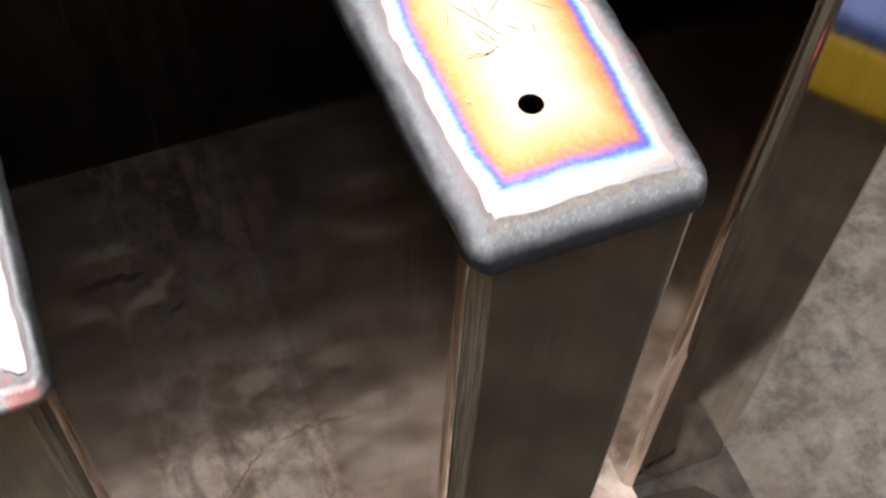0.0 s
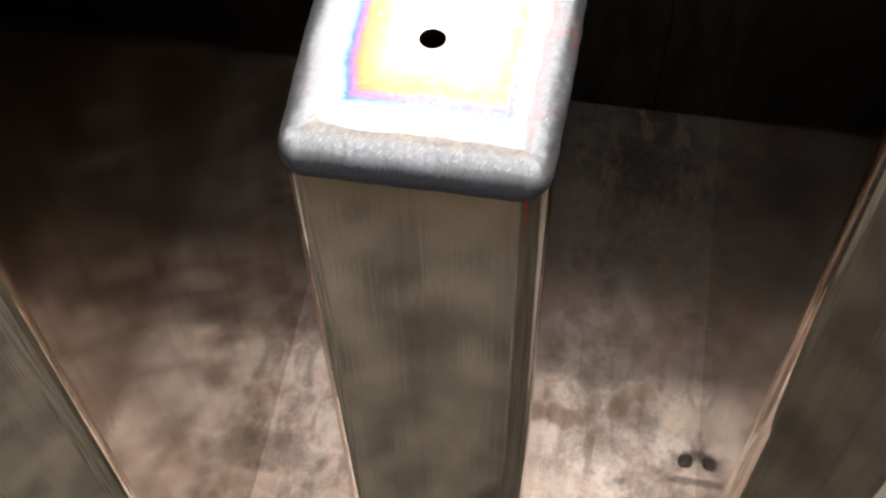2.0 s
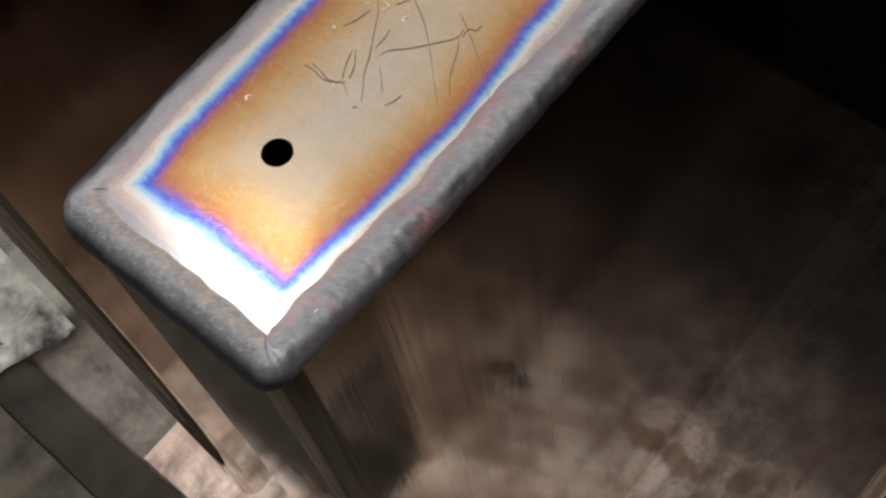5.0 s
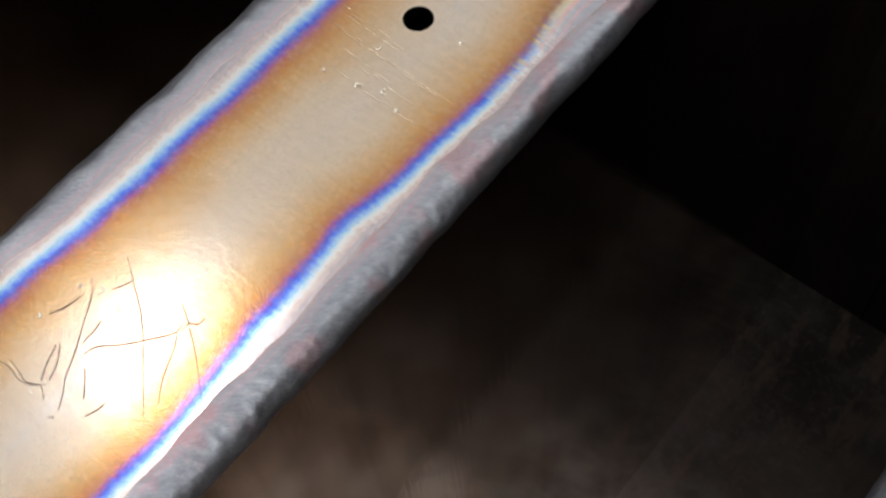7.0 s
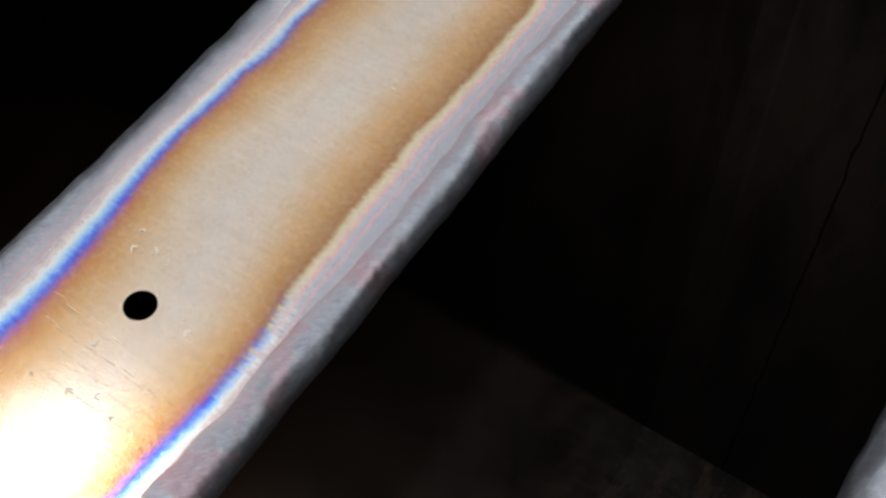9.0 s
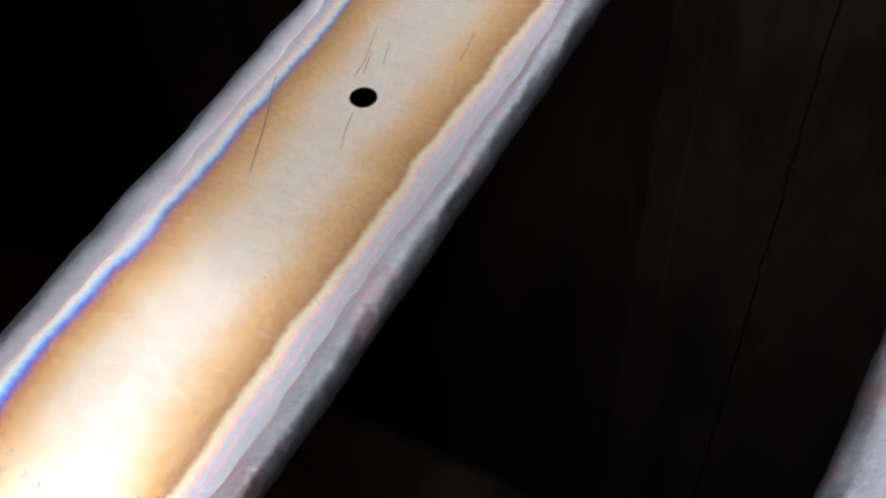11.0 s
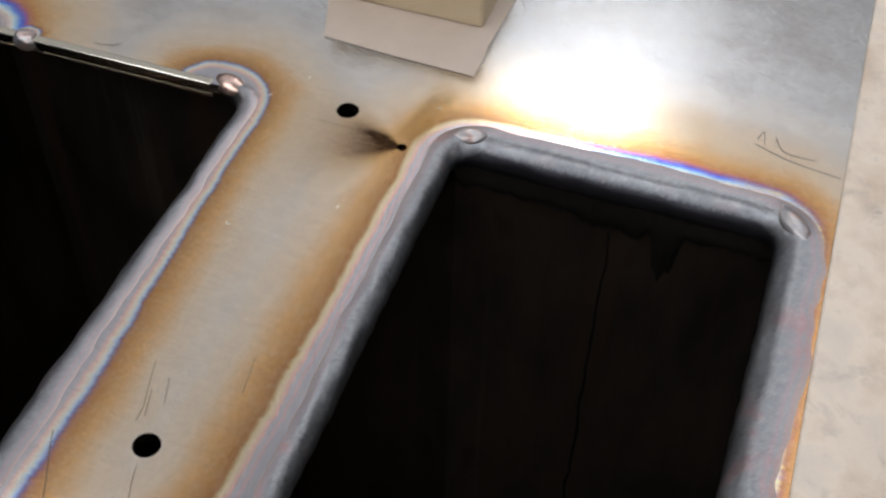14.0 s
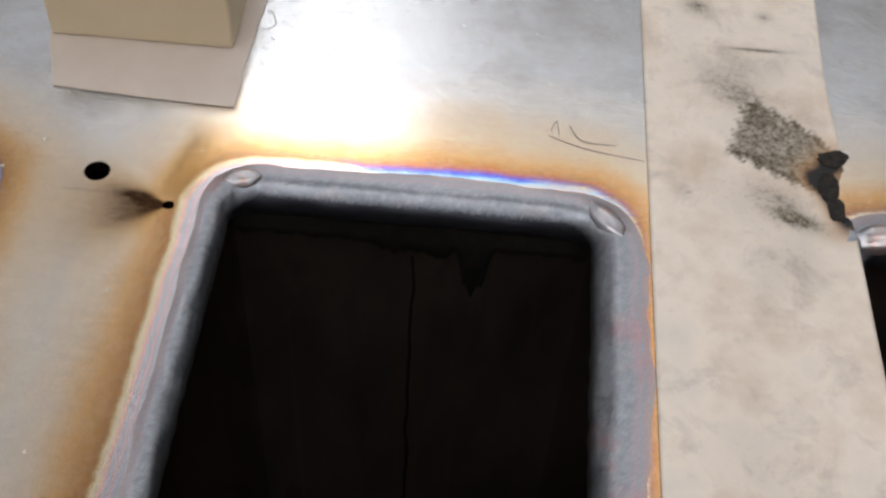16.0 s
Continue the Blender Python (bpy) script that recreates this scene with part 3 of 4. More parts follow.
def rounded(points, radius, step=0.0007):
    """Samples along an open polyline with rounded corners: places and directions."""
    out = []
    pts = [Vector((*p, 0)) for p in points]
    here = pts[0]
    for i in range(1, len(pts)):
        d = (pts[i] - pts[i - 1]).normalized()
        end = pts[i]
        if i < len(pts) - 1:
            e = (pts[i + 1] - pts[i]).normalized()
            end = pts[i] - d * radius
        n = max(1, int((end - here).length / step))
        for k in range(n):
            out.append((here.lerp(end, k / n), d))
        if i < len(pts) - 1:
            turn = 1 if d.cross(e).z > 0 else -1
            mid = end + Vector((-d.y, d.x, 0)) * turn * radius
            m = max(10, int(radius * 1.57 / step))
            for k in range(m):
                a = turn * math.pi / 2 * k / m
                r = Matrix.Rotation(a, 3, "Z")
                out.append((mid + r @ (end - mid), r @ d))
            here = pts[i] + e * radius
        else:
            out.append((end, d))
    return out


# outer edge of the plate, anticlockwise round the fingers: the plate lies to its left
def finger_edge(k):
    c = CENTRE[k]
    return [(c - EDGE, SLOT), (c - EDGE - SPLAY[k], FRONT[k]), (c + EDGE, FRONT[k]), (c + EDGE, SLOT)]


def drawn_in(line, k, much=.055):
    """The finger narrows a little towards its welded tip."""
    c = CENTRE[k]
    out = []
    for p, d in line:
        if abs(p.x - c) < EDGE + .006:
            g = much * math.exp(-(max(0.0, p.y - FRONT[k]) / .030) ** 2)
            p = Vector((c + .0036 * g + (p.x - c) * (1 - g), p.y, 0))
        out.append((p, d))
    return out


SEAM = drawn_in(rounded([(-0.039, SLOT)] + finger_edge(0) + finger_edge(1) + [(CENTRE[2] - EDGE, SLOT), (CENTRE[2] - EDGE, FRONT[2])], 0.0060), 0)
SEAM_LEFT = rounded(finger_edge(-1), 0.0055)

def sides(seam):
    """Where one straight stretch of the seam passes over into the next."""
    flips = [0]
    for n in range(1, len(seam)):
        if (abs(seam[n][1].x) > abs(seam[n][1].y)) != (abs(seam[n - 1][1].x) > abs(seam[n - 1][1].y)):
            flips.append(n)
    return flips + [len(seam) - 1]


# each stretch: reach over the plate, drop down the wall, pitch and depth of the ripples, red bloom, flatness, mattness,
# where the dark outer side begins
LEFT, NOSE, RIGHT = (.0088, .0075, .0045, .00010, .05, .42, .15, .66), (.0080, .0090, .0019, .00060, .0, .75, 1.0, .46), (.0080, .0064, .0021, .00070, .35, .42, .2, .80)
END, WIDE = (.0102, .0075, .0016, .00014, .1, .60, .10, .40), (.0122, .0075, .0040, .00008, .3, .5, .2, .74)
COPPER, THIN = (.0080, .0050, .0020, .00030, 1.6, .5, .2, .75), (.0042, .0050, .0030, .00010, .2, .5, .1, .75)
STRETCHES = [(.0085, .006, .003, .0002, .3, .6, .1, .6), LEFT, NOSE, RIGHT, END, WIDE, NOSE, RIGHT, END, LEFT]
STRETCHES_LEFT = [LEFT, COPPER, THIN]
ROWS = 14
STOPS = ((.1135, .3315), (.0345, .3335), (-.0320, .3330), (.1790, .3330))


def smoothed(values, span):
    k = np.ones(span) / span
    return np.convolve(np.pad(values, span // 2, mode="edge"), k, mode="same")[span // 2: span // 2 + len(values)]


def weld_beads(seam, kinds, parent):
    flips = sides(seam)
    table = np.zeros((len(seam), 8))
    for n, kind in enumerate(kinds):
        table[flips[n]:flips[n + 1] + 1] = kind
    for c in (0, 1, 3, 4, 5, 6, 7):
        table[:, c] = smoothed(table[:, c], 15)
    phase = np.cumsum(0.0007 / table[:, 2]) + np.array([.9 * noise.noise(Vector((k * .075, 4.4, 1))) + .4 * noise.noise(Vector((k * .26, 9.4, 1))) for k in range(len(seam))])
    for n in range(len(kinds)):
        verts, faces, toe, rose, crest, matt, burnt = [], [], [], [], [], [], []
        i0, i1 = flips[n], flips[n + 1]
        for i in range(i0, i1 + 1):
            p, d = seam[i]
            out = Vector((d.y, -d.x, 0))
            a, b, pitch, depth, bloom, flat, dull, black = table[i]
            s = i * 0.0007
            convex = 3 < i < len(seam) - 4 and seam[i + 3][1].cross(seam[i - 3][1]).z < -1e-3
            a *= 1 + 0.14 * noise.noise(Vector((s * 45, 3.1, 0.5))) + 0.10 * noise.noise(Vector((s * 160, 8.1, 0.5)))
            if -.05 < p.x < .05:
                a *= float(np.interp(p.y, (.10, .20, .31), (1, .84, .70))) if p.x < 0 else 1 - d.y ** 4 * float(np.interp(p.y, (.0, .09, .14), (.05, .05, .20)))
                bloom *= 1 + 1.6 * math.exp(-((p.y + .02) / .035) ** 2)
            taper = min(1.0, .12 + i * 0.0007 / .011) ** .6
            a, b = a * taper, b * taper
            calm = abs(d.y) > .9 and p.x < -.02
            bulge = .0017 * math.sin(math.pi * (p.y - .02) / .28) if calm and .02 < p.y < .30 and p.x > -.1 else 0.0
            sway = (0.0009 * noise.noise(Vector((s * 32, 3.1, 2))) if calm else 0.0004 * noise.noise(Vector((s * 60, 3.1, 2)))) + 0.0003 * noise.noise(Vector((s * 240, 7.7, 2)))
            swell = sum(math.exp(-((p.x - x) ** 2 + (p.y - y) ** 2) / .004 ** 2) for x, y in STOPS)
            crown = .00040 if abs(d.x) > .8 and p.y > .3 else .0007
            for j in range(ROWS):
                f = j / (ROWS - 1)
                x = min(1.0, f / 0.94)
                th = x * math.pi / 2
                u = -a * (1 - math.sin(th) ** 0.9)
                w = -b * (1 - max(0.0, math.cos(th)) ** flat) + crown * taper * math.sin(math.pi * min(1, x * 1.5)) - 0.00008 + .0010 * swell * math.sin(math.pi * min(1, x * 1.3)) ** 2
                if j == ROWS - 1:
                    u, w = -0.0022, -b - 0.0016
                step = phase[i] + (2 * f - 0.9) ** 2 * 1.3
                g = step % 1.0
                ply = max(.15, .75 + 1.1 * noise.noise(Vector((math.floor(step) * 1.7, f * 2.2, 6.5))))
                lift = depth * ply * ((1 - g) * min(1.0, g * 5) - 0.4) * math.sin(math.pi * min(1, f * 1.02))
                lift += (.00030 if crown < .0005 else .00060) * noise.noise(Vector((s * 130, f * 3, 1.3))) * math.sin(math.pi * f)
                uu = u + (sway + lift) * f + bulge * f
                q = p + out * uu
                if convex and uu < -0.0054:
                    ends = Vector((math.copysign(1, out.x), math.copysign(1, out.y), 0))
                    q = p - out * 0.0054 - ends * (-uu - 0.0054)
                up = w + lift * (1 - f)
                if 0 < j and uu < -.0038:
                    up = max(up, .00018)
                verts.append((q.x, q.y, H + up))
                toe.append(f)
                rose.append(bloom)
                matt.append(dull)
                burnt.append(black)
                crest.append(ply * max(0.0, 1 - 5 * min(g, 1 - g)) * min(1.0, depth / .0006) * math.sin(math.pi * f))
            if i > i0:
                k = (i - i0 - 1) * ROWS
                for j in range(ROWS - 1):
                    faces.append((k + j, k + j + 1, k + ROWS + j + 1, k + ROWS + j))
        me = mesh_from("weld_bead", verts, faces, WELD, True)
        for key, val in (("toe", toe), ("rose", rose), ("crest", crest), ("matt", matt), ("burnt", burnt)):
            me.attributes.new(key, "FLOAT", "POINT").data.foreach_set("value", val)
        part("weld_bead", me, WELD, parent, "grey weld bead with fine ripples")


BURN = (.0187, .3269)     # the small hole burnt through beside the weld


def strip_mesh(name, patches, holes, cell, seams):
    """A flat plate top made of rectangles of small cells, with round holes."""
    ids, verts, faces = {}, [], []

    def vid(x, y):
        k = (round(x * 1e6), round(y * 1e6))
        if k not in ids:
            ids[k] = len(verts)
            verts.append((x, y))
        return ids[k]

    for x0, x1, y0, y1 in patches:
        xs = list(np.linspace(x0, x1, max(2, round((x1 - x0) / cell) + 1)))
        if y0 < COMMON < y1:
            ys = list(np.linspace(y0, COMMON, max(2, round((COMMON - y0) / cell) + 1))) + list(np.linspace(COMMON, y1, round((y1 - COMMON) / cell) + 1))
        else:
            ys = list(np.linspace(y0, y1, max(2, round((y1 - y0) / cell) + 1)))
        mine = [h for h in holes if x0 < h[0] < x1 and y0 < h[1] < y1]
        for hx, hy, r in mine:
            xs = [x for x in xs if abs(x - hx) > 2.2 * r] + [hx - 2 * r, hx, hx + 2 * r]
            ys = [y for y in ys if abs(y - hy) > 2.2 * r] + [hy - 2 * r, hy, hy + 2 * r]
        if x0 < BURN[0] < x1 and y0 < BURN[1] < y1:
            xs += [BURN[0] + .0006 * k for k in range(-26, 12)]
            ys += [BURN[1] + .0006 * k for k in range(-14, 48)]
        xs, ys = sorted(set(x for x in xs if x0 <= x <= x1)), sorted(set(ys))
        for i in range(len(xs) - 1):
            for j in range(len(ys) - 1):
                cx, cy = (xs[i] + xs[i + 1]) / 2, (ys[j] + ys[j + 1]) / 2
                if any(abs(cx - hx) < 2 * r and abs(cy - hy) < 2 * r for hx, hy, r in mine):
                    continue
                faces.append((vid(xs[i], ys[j]), vid(xs[i + 1], ys[j]), vid(xs[i + 1], ys[j + 1]), vid(xs[i], ys[j + 1])))
        for hx, hy, r in mine:
            m = 48
            ring, outer = [], []
            for k in range(m):
                a = 2 * math.pi * k / m
                c, s = math.cos(a), math.sin(a)
                g = 2 * r / max(abs(c), abs(s))
                ring.append(vid(hx + r * c, hy + r * s))
                outer.append(vid(hx + g * c, hy + g * s))
            for k in range(m):
                faces.append((ring[k], outer[k], outer[(k + 1) % m], ring[(k + 1) % m]))
    return np.array(verts), faces


# how far the deep blue lies from the finger's edges, along the finger
LEFT_BLUE = ((-.03, .0, .03, .045, .08, .10, .12, .145, .17, .24, .275, .31), (.0140, .0126, .0124, .0142, .0146, .0146, .0134, .0114, .0122, .0123, .0105, .0096))
RIGHT_BLUE = ((-.03, .03, .045, .06, .072, .084, .096, .118, .134, .18, .24, .26, .28, .32), (.0110, .0110, .0121, .0132, .0132, .0119, .0106, .0100, .0128, .0132, .0130, .0124, .0118, .0116))


def seam_values(xy):
    """For places on the plate: the distance from the weld over the width of the blued zone, and how hot that stretch was."""
    pts, width, hot = [], [], []
    for seam, which in ((SEAM, 0), (SEAM_LEFT, 1)):
        for i in range(0, len(seam), 3):
            p, d = seam[i]
            s = i * 0.0007
            w, h = 0.0150, 1.0
            along = abs(d.y) > abs(d.x)
            if which == 0:
                if along and p.x < 0:
                    w = float(np.interp(p.y, *LEFT_BLUE))
                    h = float(np.interp(p.y, (.12, .19, .26), (1, .35, .0)))
                elif not along and p.y < 0:
                    w = 0.0168
                elif along and p.x < 0.04:
                    w = float(np.interp(p.y, *RIGHT_BLUE))
                    h = float(np.interp(p.y, (.104, .134), (1, 0)))
                elif not along and p.x < 0:
                    w, h = 0.0095, 0.0
                elif not along and p.x < 0.13 and p.y > 0.3:
                    w, h = 0.0118, max(0.0, 1 - ((p.x - .085) / .035) ** 2)
                else:
                    w, h = 0.0115, 0.1
            w *= 1 + 0.05 * noise.noise(Vector((s * 28, 1.7 + which, 0))) + 0.06 * noise.noise(Vector((s * 110, 5.2, which)))
            pts.append((p.x, p.y))
            width.append(w)
            hot.append(h)
    pts.append((-.0962, .334))
    width.append(.0042)
    hot.append(0.0)
    pts, width, hot = np.array(pts), np.array(width), np.array(hot)
    q, hh = np.empty(len(xy)), np.empty(len(xy))
    for a in range(0, len(xy), 2000):
        d = np.sqrt(((xy[a:a + 2000, None, :] - pts[None]) ** 2).sum(2))
        r = d / width[None]
        i = r.argmin(1)
        q[a:a + 2000] = r[np.arange(len(i)), i]
        hh[a:a + 2000] = hot[i]
    return q, hh


def burn_marks(xy):
    """Soot blown over the plate from the small burnt hole."""
    x, y = xy[:, 0] - BURN[0], xy[:, 1] - BURN[1]
    r = np.hypot(x, y)
    phi = np.degrees(np.arctan2(y, -x))
    fan = 1.0 * np.exp(-(r / .0190) ** 2) * np.clip((phi + 64) / 34, 0, 1) * np.clip((44 - phi) / 26, 0, 1)
    streak = .32 * np.exp(-((x + .0070) / .0050) ** 2 - ((y - .0032 - .08 * x) / .0011) ** 2) + .3 * np.exp(-((x + .004) / .004) ** 2 - ((y - .0005) / .0012) ** 2)
    along, off = (y * .99 + x * .14), (x * .99 - y * .14)
    up = .36 * np.exp(-(off / .0036) ** 4) * np.clip((along - .002) / .004, 0, 1) * np.clip((.029 - along) / .008, 0, 1)
    rim = .10 * np.exp(-((x + .002 - .30 * (y - .007)) / .0008) ** 2) * np.clip((along - .005) / .004, 0, 1) * np.clip((.024 - along) / .004, 0, 1)
    return np.clip(fan + streak + up + rim, 0, 1)


def top_sheet(name, patches, holes, parent, cell, thick=0.003, label=""):
    xy, faces = strip_mesh(name, patches, holes, cell, None)
    q, hot = seam_values(xy)
    n = len(xy)
    verts = [(x, y, H) for x, y in xy] + [(x, y, H - thick) for x, y in xy]
    count = {}
    for f in faces:
        for a, b in zip(f, f[1:] + f[:1]):
            count[(a, b)] = count.get((a, b), 0) + 1
    sides = []
    for a, b in count:
        if (b, a) in count:
            continue
        mx, my = (xy[a] + xy[b]) / 2
        rim = any(abs(math.hypot(mx - hx, my - hy) - r) < .1 * r for hx, hy, r in holes)
        if rim or abs(my - SLOT) < 1e-5 or abs(my - PLATE[3]) < 1e-5 or abs(mx - PLATE[0]) < 1e-5 or abs(mx - PLATE[1]) < 1e-5:
            sides.append((b, a, a + n, b + n))
    under = [tuple(v + n for v in reversed(f)) for f in faces]
    me = mesh_from(name, verts, [tuple(f) for f in faces] + under + sides, STEEL_TOP)
    for key, val in (("seam", q), ("hot", hot), ("soot", burn_marks(xy))):
        at = me.attributes.new(key, "FLOAT", "POINT")
        at.data.foreach_set("value", np.concatenate([val, val]))
    return part(name, me, STEEL_TOP, parent, label)


def fin_walls(name, k, parent):
    """The upright hollow fin under a finger: two sides and a rounded front bent out of one sheet."""
    c, e, r = CENTRE[k], 0.0297, 0.0068
    line = rounded([(c - e, SLOT + 0.02), (c - e - SPLAY[k] * .7, FRONT[k] + 0.0013), (c + e, FRONT[k] + 0.0013), (c + e, SLOT + 0.02)], r, 0.005)
    if k == 0:
        line = drawn_in(line, k, .032)
    verts, faces = [], []
    levels = [0.0023, 0.13, 0.26, H - 0.0035]
    for z in levels:
        for p, d in line:
            verts.append((p.x, p.y, z))
        for p, d in line:
            n = Vector((-d.y, d.x, 0)) * 0.002
            verts.append((p.x + n.x, p.y + n.y, z))
    m = len(line)
    for l in range(len(levels) - 1):
        a, b = l * 2 * m, (l + 1) * 2 * m
        for i in range(m - 1):
            faces.append((a + i, a + i + 1, b + i + 1, b + i))
            faces.append((a + m + i + 1, a + m + i, b + m + i, b + m + i + 1))
    a = (len(levels) - 1) * 2 * m
    for i in range(m - 1):
        faces.append((i + 1, i, m + i, m + i + 1))
        faces.append((a + i, a + i + 1, a + m + i + 1, a + m + i))
    me = mesh_from(name, verts, faces, STEEL)
    me.polygons.foreach_set("use_smooth", [True] * len(me.polygons))
    outs = [Vector((d.y, -d.x, 0)) for p, d in line]
    me.normals_split_custom_set_from_vertices((outs + [-o for o in outs]) * len(levels))
    return part(name, me, STEEL, parent, "upright fin bent from mill finish steel sheet")


comb = thing("welded_steel_comb", "welded stainless steel comb of upright fins on concrete", "steel fabrication")
HOLES = [(.0003, .0, .003), (.0003, .1132, .003), (.0003, .2247, .003), (.0003, .3354, .003), (.0187, .3269, .0013)]
px0, px1, py0, py1 = PLATE
INSET = {-1: (.006, .0030), 0: (.0052, .0045), 1: (.009, .0045), 2: (.006, .0045)}
columns = [(CENTRE[k] - EDGE + INSET[k][0] - SPLAY[k] * .3, CENTRE[k] + EDGE - INSET[k][1], FRONT[k] + .0055, py1) for k in (-1, 0, 1, 2)]
between = [(a[1], b[0], COMMON, py1) for a, b in zip(columns, columns[1:])]
top_sheet("top_plate", columns + between + [(px0, columns[0][0], COMMON, py1), (columns[-1][1], px1, COMMON, py1)] +
          [(columns[0][1], columns[1][0], SLOT, COMMON), (columns[2][0] - .004, columns[2][0], COMMON - .003, COMMON), (columns[1][1], columns[1][1] + .003, COMMON - .0025, COMMON),
           (columns[2][1], columns[2][1] + .003, COMMON - .0025, COMMON)], HOLES, comb, 0.0025, label="top plate tinted straw, purple and blue beside the welds")
for k in (-1, 0, 1, 2):
    fin_walls("fin", k, comb)
weld_beads(SEAM, STRETCHES, comb)
weld_beads(SEAM_LEFT, STRETCHES_LEFT, comb)
# end walls carry the deep slot's shade in their colour
part("end_wall", box_bm(CENTRE[0] + .0286, CENTRE[1] - .0286, SLOT + .002, SLOT + .004, .0023, H - .0035), SLOT_SHADE_STEEL, comb, "rust-streaked sheet closing a slot, slot shade in its colour")
part("end_wall", box_bm(CENTRE[1] + .0286, CENTRE[2] - .0286, SLOT + .002, SLOT + .004, .0023, H - .0035), SLOT_SHADE_STEEL, comb, "rust-streaked sheet closing a slot, slot shade in its colour")
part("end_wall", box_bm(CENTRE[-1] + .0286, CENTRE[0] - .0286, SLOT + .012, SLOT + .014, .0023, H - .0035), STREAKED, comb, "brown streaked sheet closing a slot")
part("back_wall", box_bm(px0, px1, py1 - .004, py1 - .002, 0, H - .0035), STEEL, comb)
# two closing sheets, added to stop light leaking under the plate
part("end_wall", box_bm(px0 + .002, CENTRE[-1] - EDGE + .001, SLOT + .012, SLOT + .014, .0, H - .0035), SLOT_SHADE_STEEL, comb, "dark sheet added to keep light out of the frame")
part("end_wall", box_bm(CENTRE[2] + EDGE - .001, px1 - .002, SLOT + .002, SLOT + .004, .0, H - .0035), SLOT_SHADE_STEEL, comb, "dark sheet added to keep light out of the frame")
part("side_wall", box_bm(px0 + .002, px0 + .004, SLOT + .0145, py1 - .005, 0, H - .0035), STEEL, comb)
part("side_wall", box_bm(px1 - .004, px1 - .002, SLOT + .005, py1 - .005, 0, H - .0035), STEEL, comb)

part("sheet_lip", box_bm(CENTRE[-1] + EDGE + .001, -.0385, SLOT - .0004, SLOT + .012, H - .0048, H - .0036, .0003, 2), LIP, comb, "bare bright edge of the lower sheet")
part("lip_edge", box_bm(CENTRE[-1] + EDGE + .001, -.0385, SLOT - .0006, SLOT + .0020, H - .0022, H + .00015, .0003, 2), LIP, comb, "bare bright cut edge of the plate")


def bead_tip(x, y, turn, size, mat, name, label, rise=-.0013):
    """A rounded end of a weld run."""
    bm = bmesh.new()
    bmesh.ops.create_icosphere(bm, subdivisions=4, radius=1)
    c, n = math.cos(radians(turn)), math.sin(radians(turn))
    for v in bm.verts:
        v.co *= 1 + .10 * noise.noise(v.co * 1.7 + Vector((x * 90, y * 90, 0))) + .03 * noise.noise(v.co * 6)
        p = Vector((v.co.x * size[0], v.co.y * size[1], v.co.z * size[2]))
        v.co = Vector((x + p.x * c - p.y * n, y + p.x * n + p.y * c, H + rise + p.z))
    for f in bm.faces:
        f.smooth = True
    return part(name, bm, mat, comb, label)


bead_tip(.1180, .3342, -50, (.0066, .0029, .0021), WELD_TIP, "bead_tip", "rounded shiny end of a weld run", -.0005)
bead_tip(-.0338, .3352, 160, (.0052, .0032, .0024), COPPERY, "bead_tip", "rounded shiny end of a weld run", -.0010)
bead_tip(.0334, .3372, 20, (.0050, .0028, .0021), WELD_TIP, "bead_tip", "rounded shiny end of a weld run", -.0005)
bead_tip(.1805, .3365, 15, (.0070, .0036, .0034), WELD_TIP, "bead_tip", "rounded shiny end of a weld run")
bead_tip(-.0962, .3335, 0, (.0036, .0030, .0030), WELD_TIP, "tack_weld", "small coppery tack weld on the bare edge")


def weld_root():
    """The rough underside of the slot's end weld, near-black for the shade there, with drips down the end wall."""
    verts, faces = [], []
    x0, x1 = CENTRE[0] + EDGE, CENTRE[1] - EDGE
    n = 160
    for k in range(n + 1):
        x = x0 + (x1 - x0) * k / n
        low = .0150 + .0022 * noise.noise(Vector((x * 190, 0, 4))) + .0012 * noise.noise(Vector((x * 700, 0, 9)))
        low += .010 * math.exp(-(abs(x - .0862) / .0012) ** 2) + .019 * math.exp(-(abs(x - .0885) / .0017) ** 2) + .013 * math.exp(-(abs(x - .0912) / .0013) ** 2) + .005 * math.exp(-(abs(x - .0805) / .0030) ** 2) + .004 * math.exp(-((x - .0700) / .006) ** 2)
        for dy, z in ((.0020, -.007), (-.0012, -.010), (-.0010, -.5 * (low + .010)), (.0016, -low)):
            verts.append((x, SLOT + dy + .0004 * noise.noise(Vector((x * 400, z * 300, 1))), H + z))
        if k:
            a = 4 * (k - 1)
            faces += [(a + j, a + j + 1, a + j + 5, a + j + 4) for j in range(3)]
    part("weld_root", mesh_from("weld_root", verts, faces, ROOT, True), ROOT, comb, "rough underside of the weld, its shade put into the colour")
    verts, faces = [], []
    for k in range(60):
        z = .385 * k / 59
        x = .0741 + .0010 * noise.noise(Vector((z * 60, 2, 2))) + .0006 * noise.noise(Vector((z * 240, 5, 2)))
        w = .00035 + .0003 * abs(noise.noise(Vector((z * 90, 7, 2))))
        verts += [(x - w, SLOT + .0018, z), (x + w, SLOT + .0018, z)]
        if k:
            faces.append((2 * k - 2, 2 * k - 1, 2 * k + 1, 2 * k))
    part("crack", mesh_from("crack", verts, faces, ROOT), ROOT, comb, "black crack down the stained sheet")


weld_root()

# ---- masking tape ----

def blob(x, y, cx, cy, rx, ry, turn=0.0):
    c, n = math.cos(turn), math.sin(turn)
    u, v = (x - cx) * c + (y - cy) * n, -(x - cx) * n + (y - cy) * c
    return np.exp(-(u / rx) ** 2 - (v / ry) ** 2)


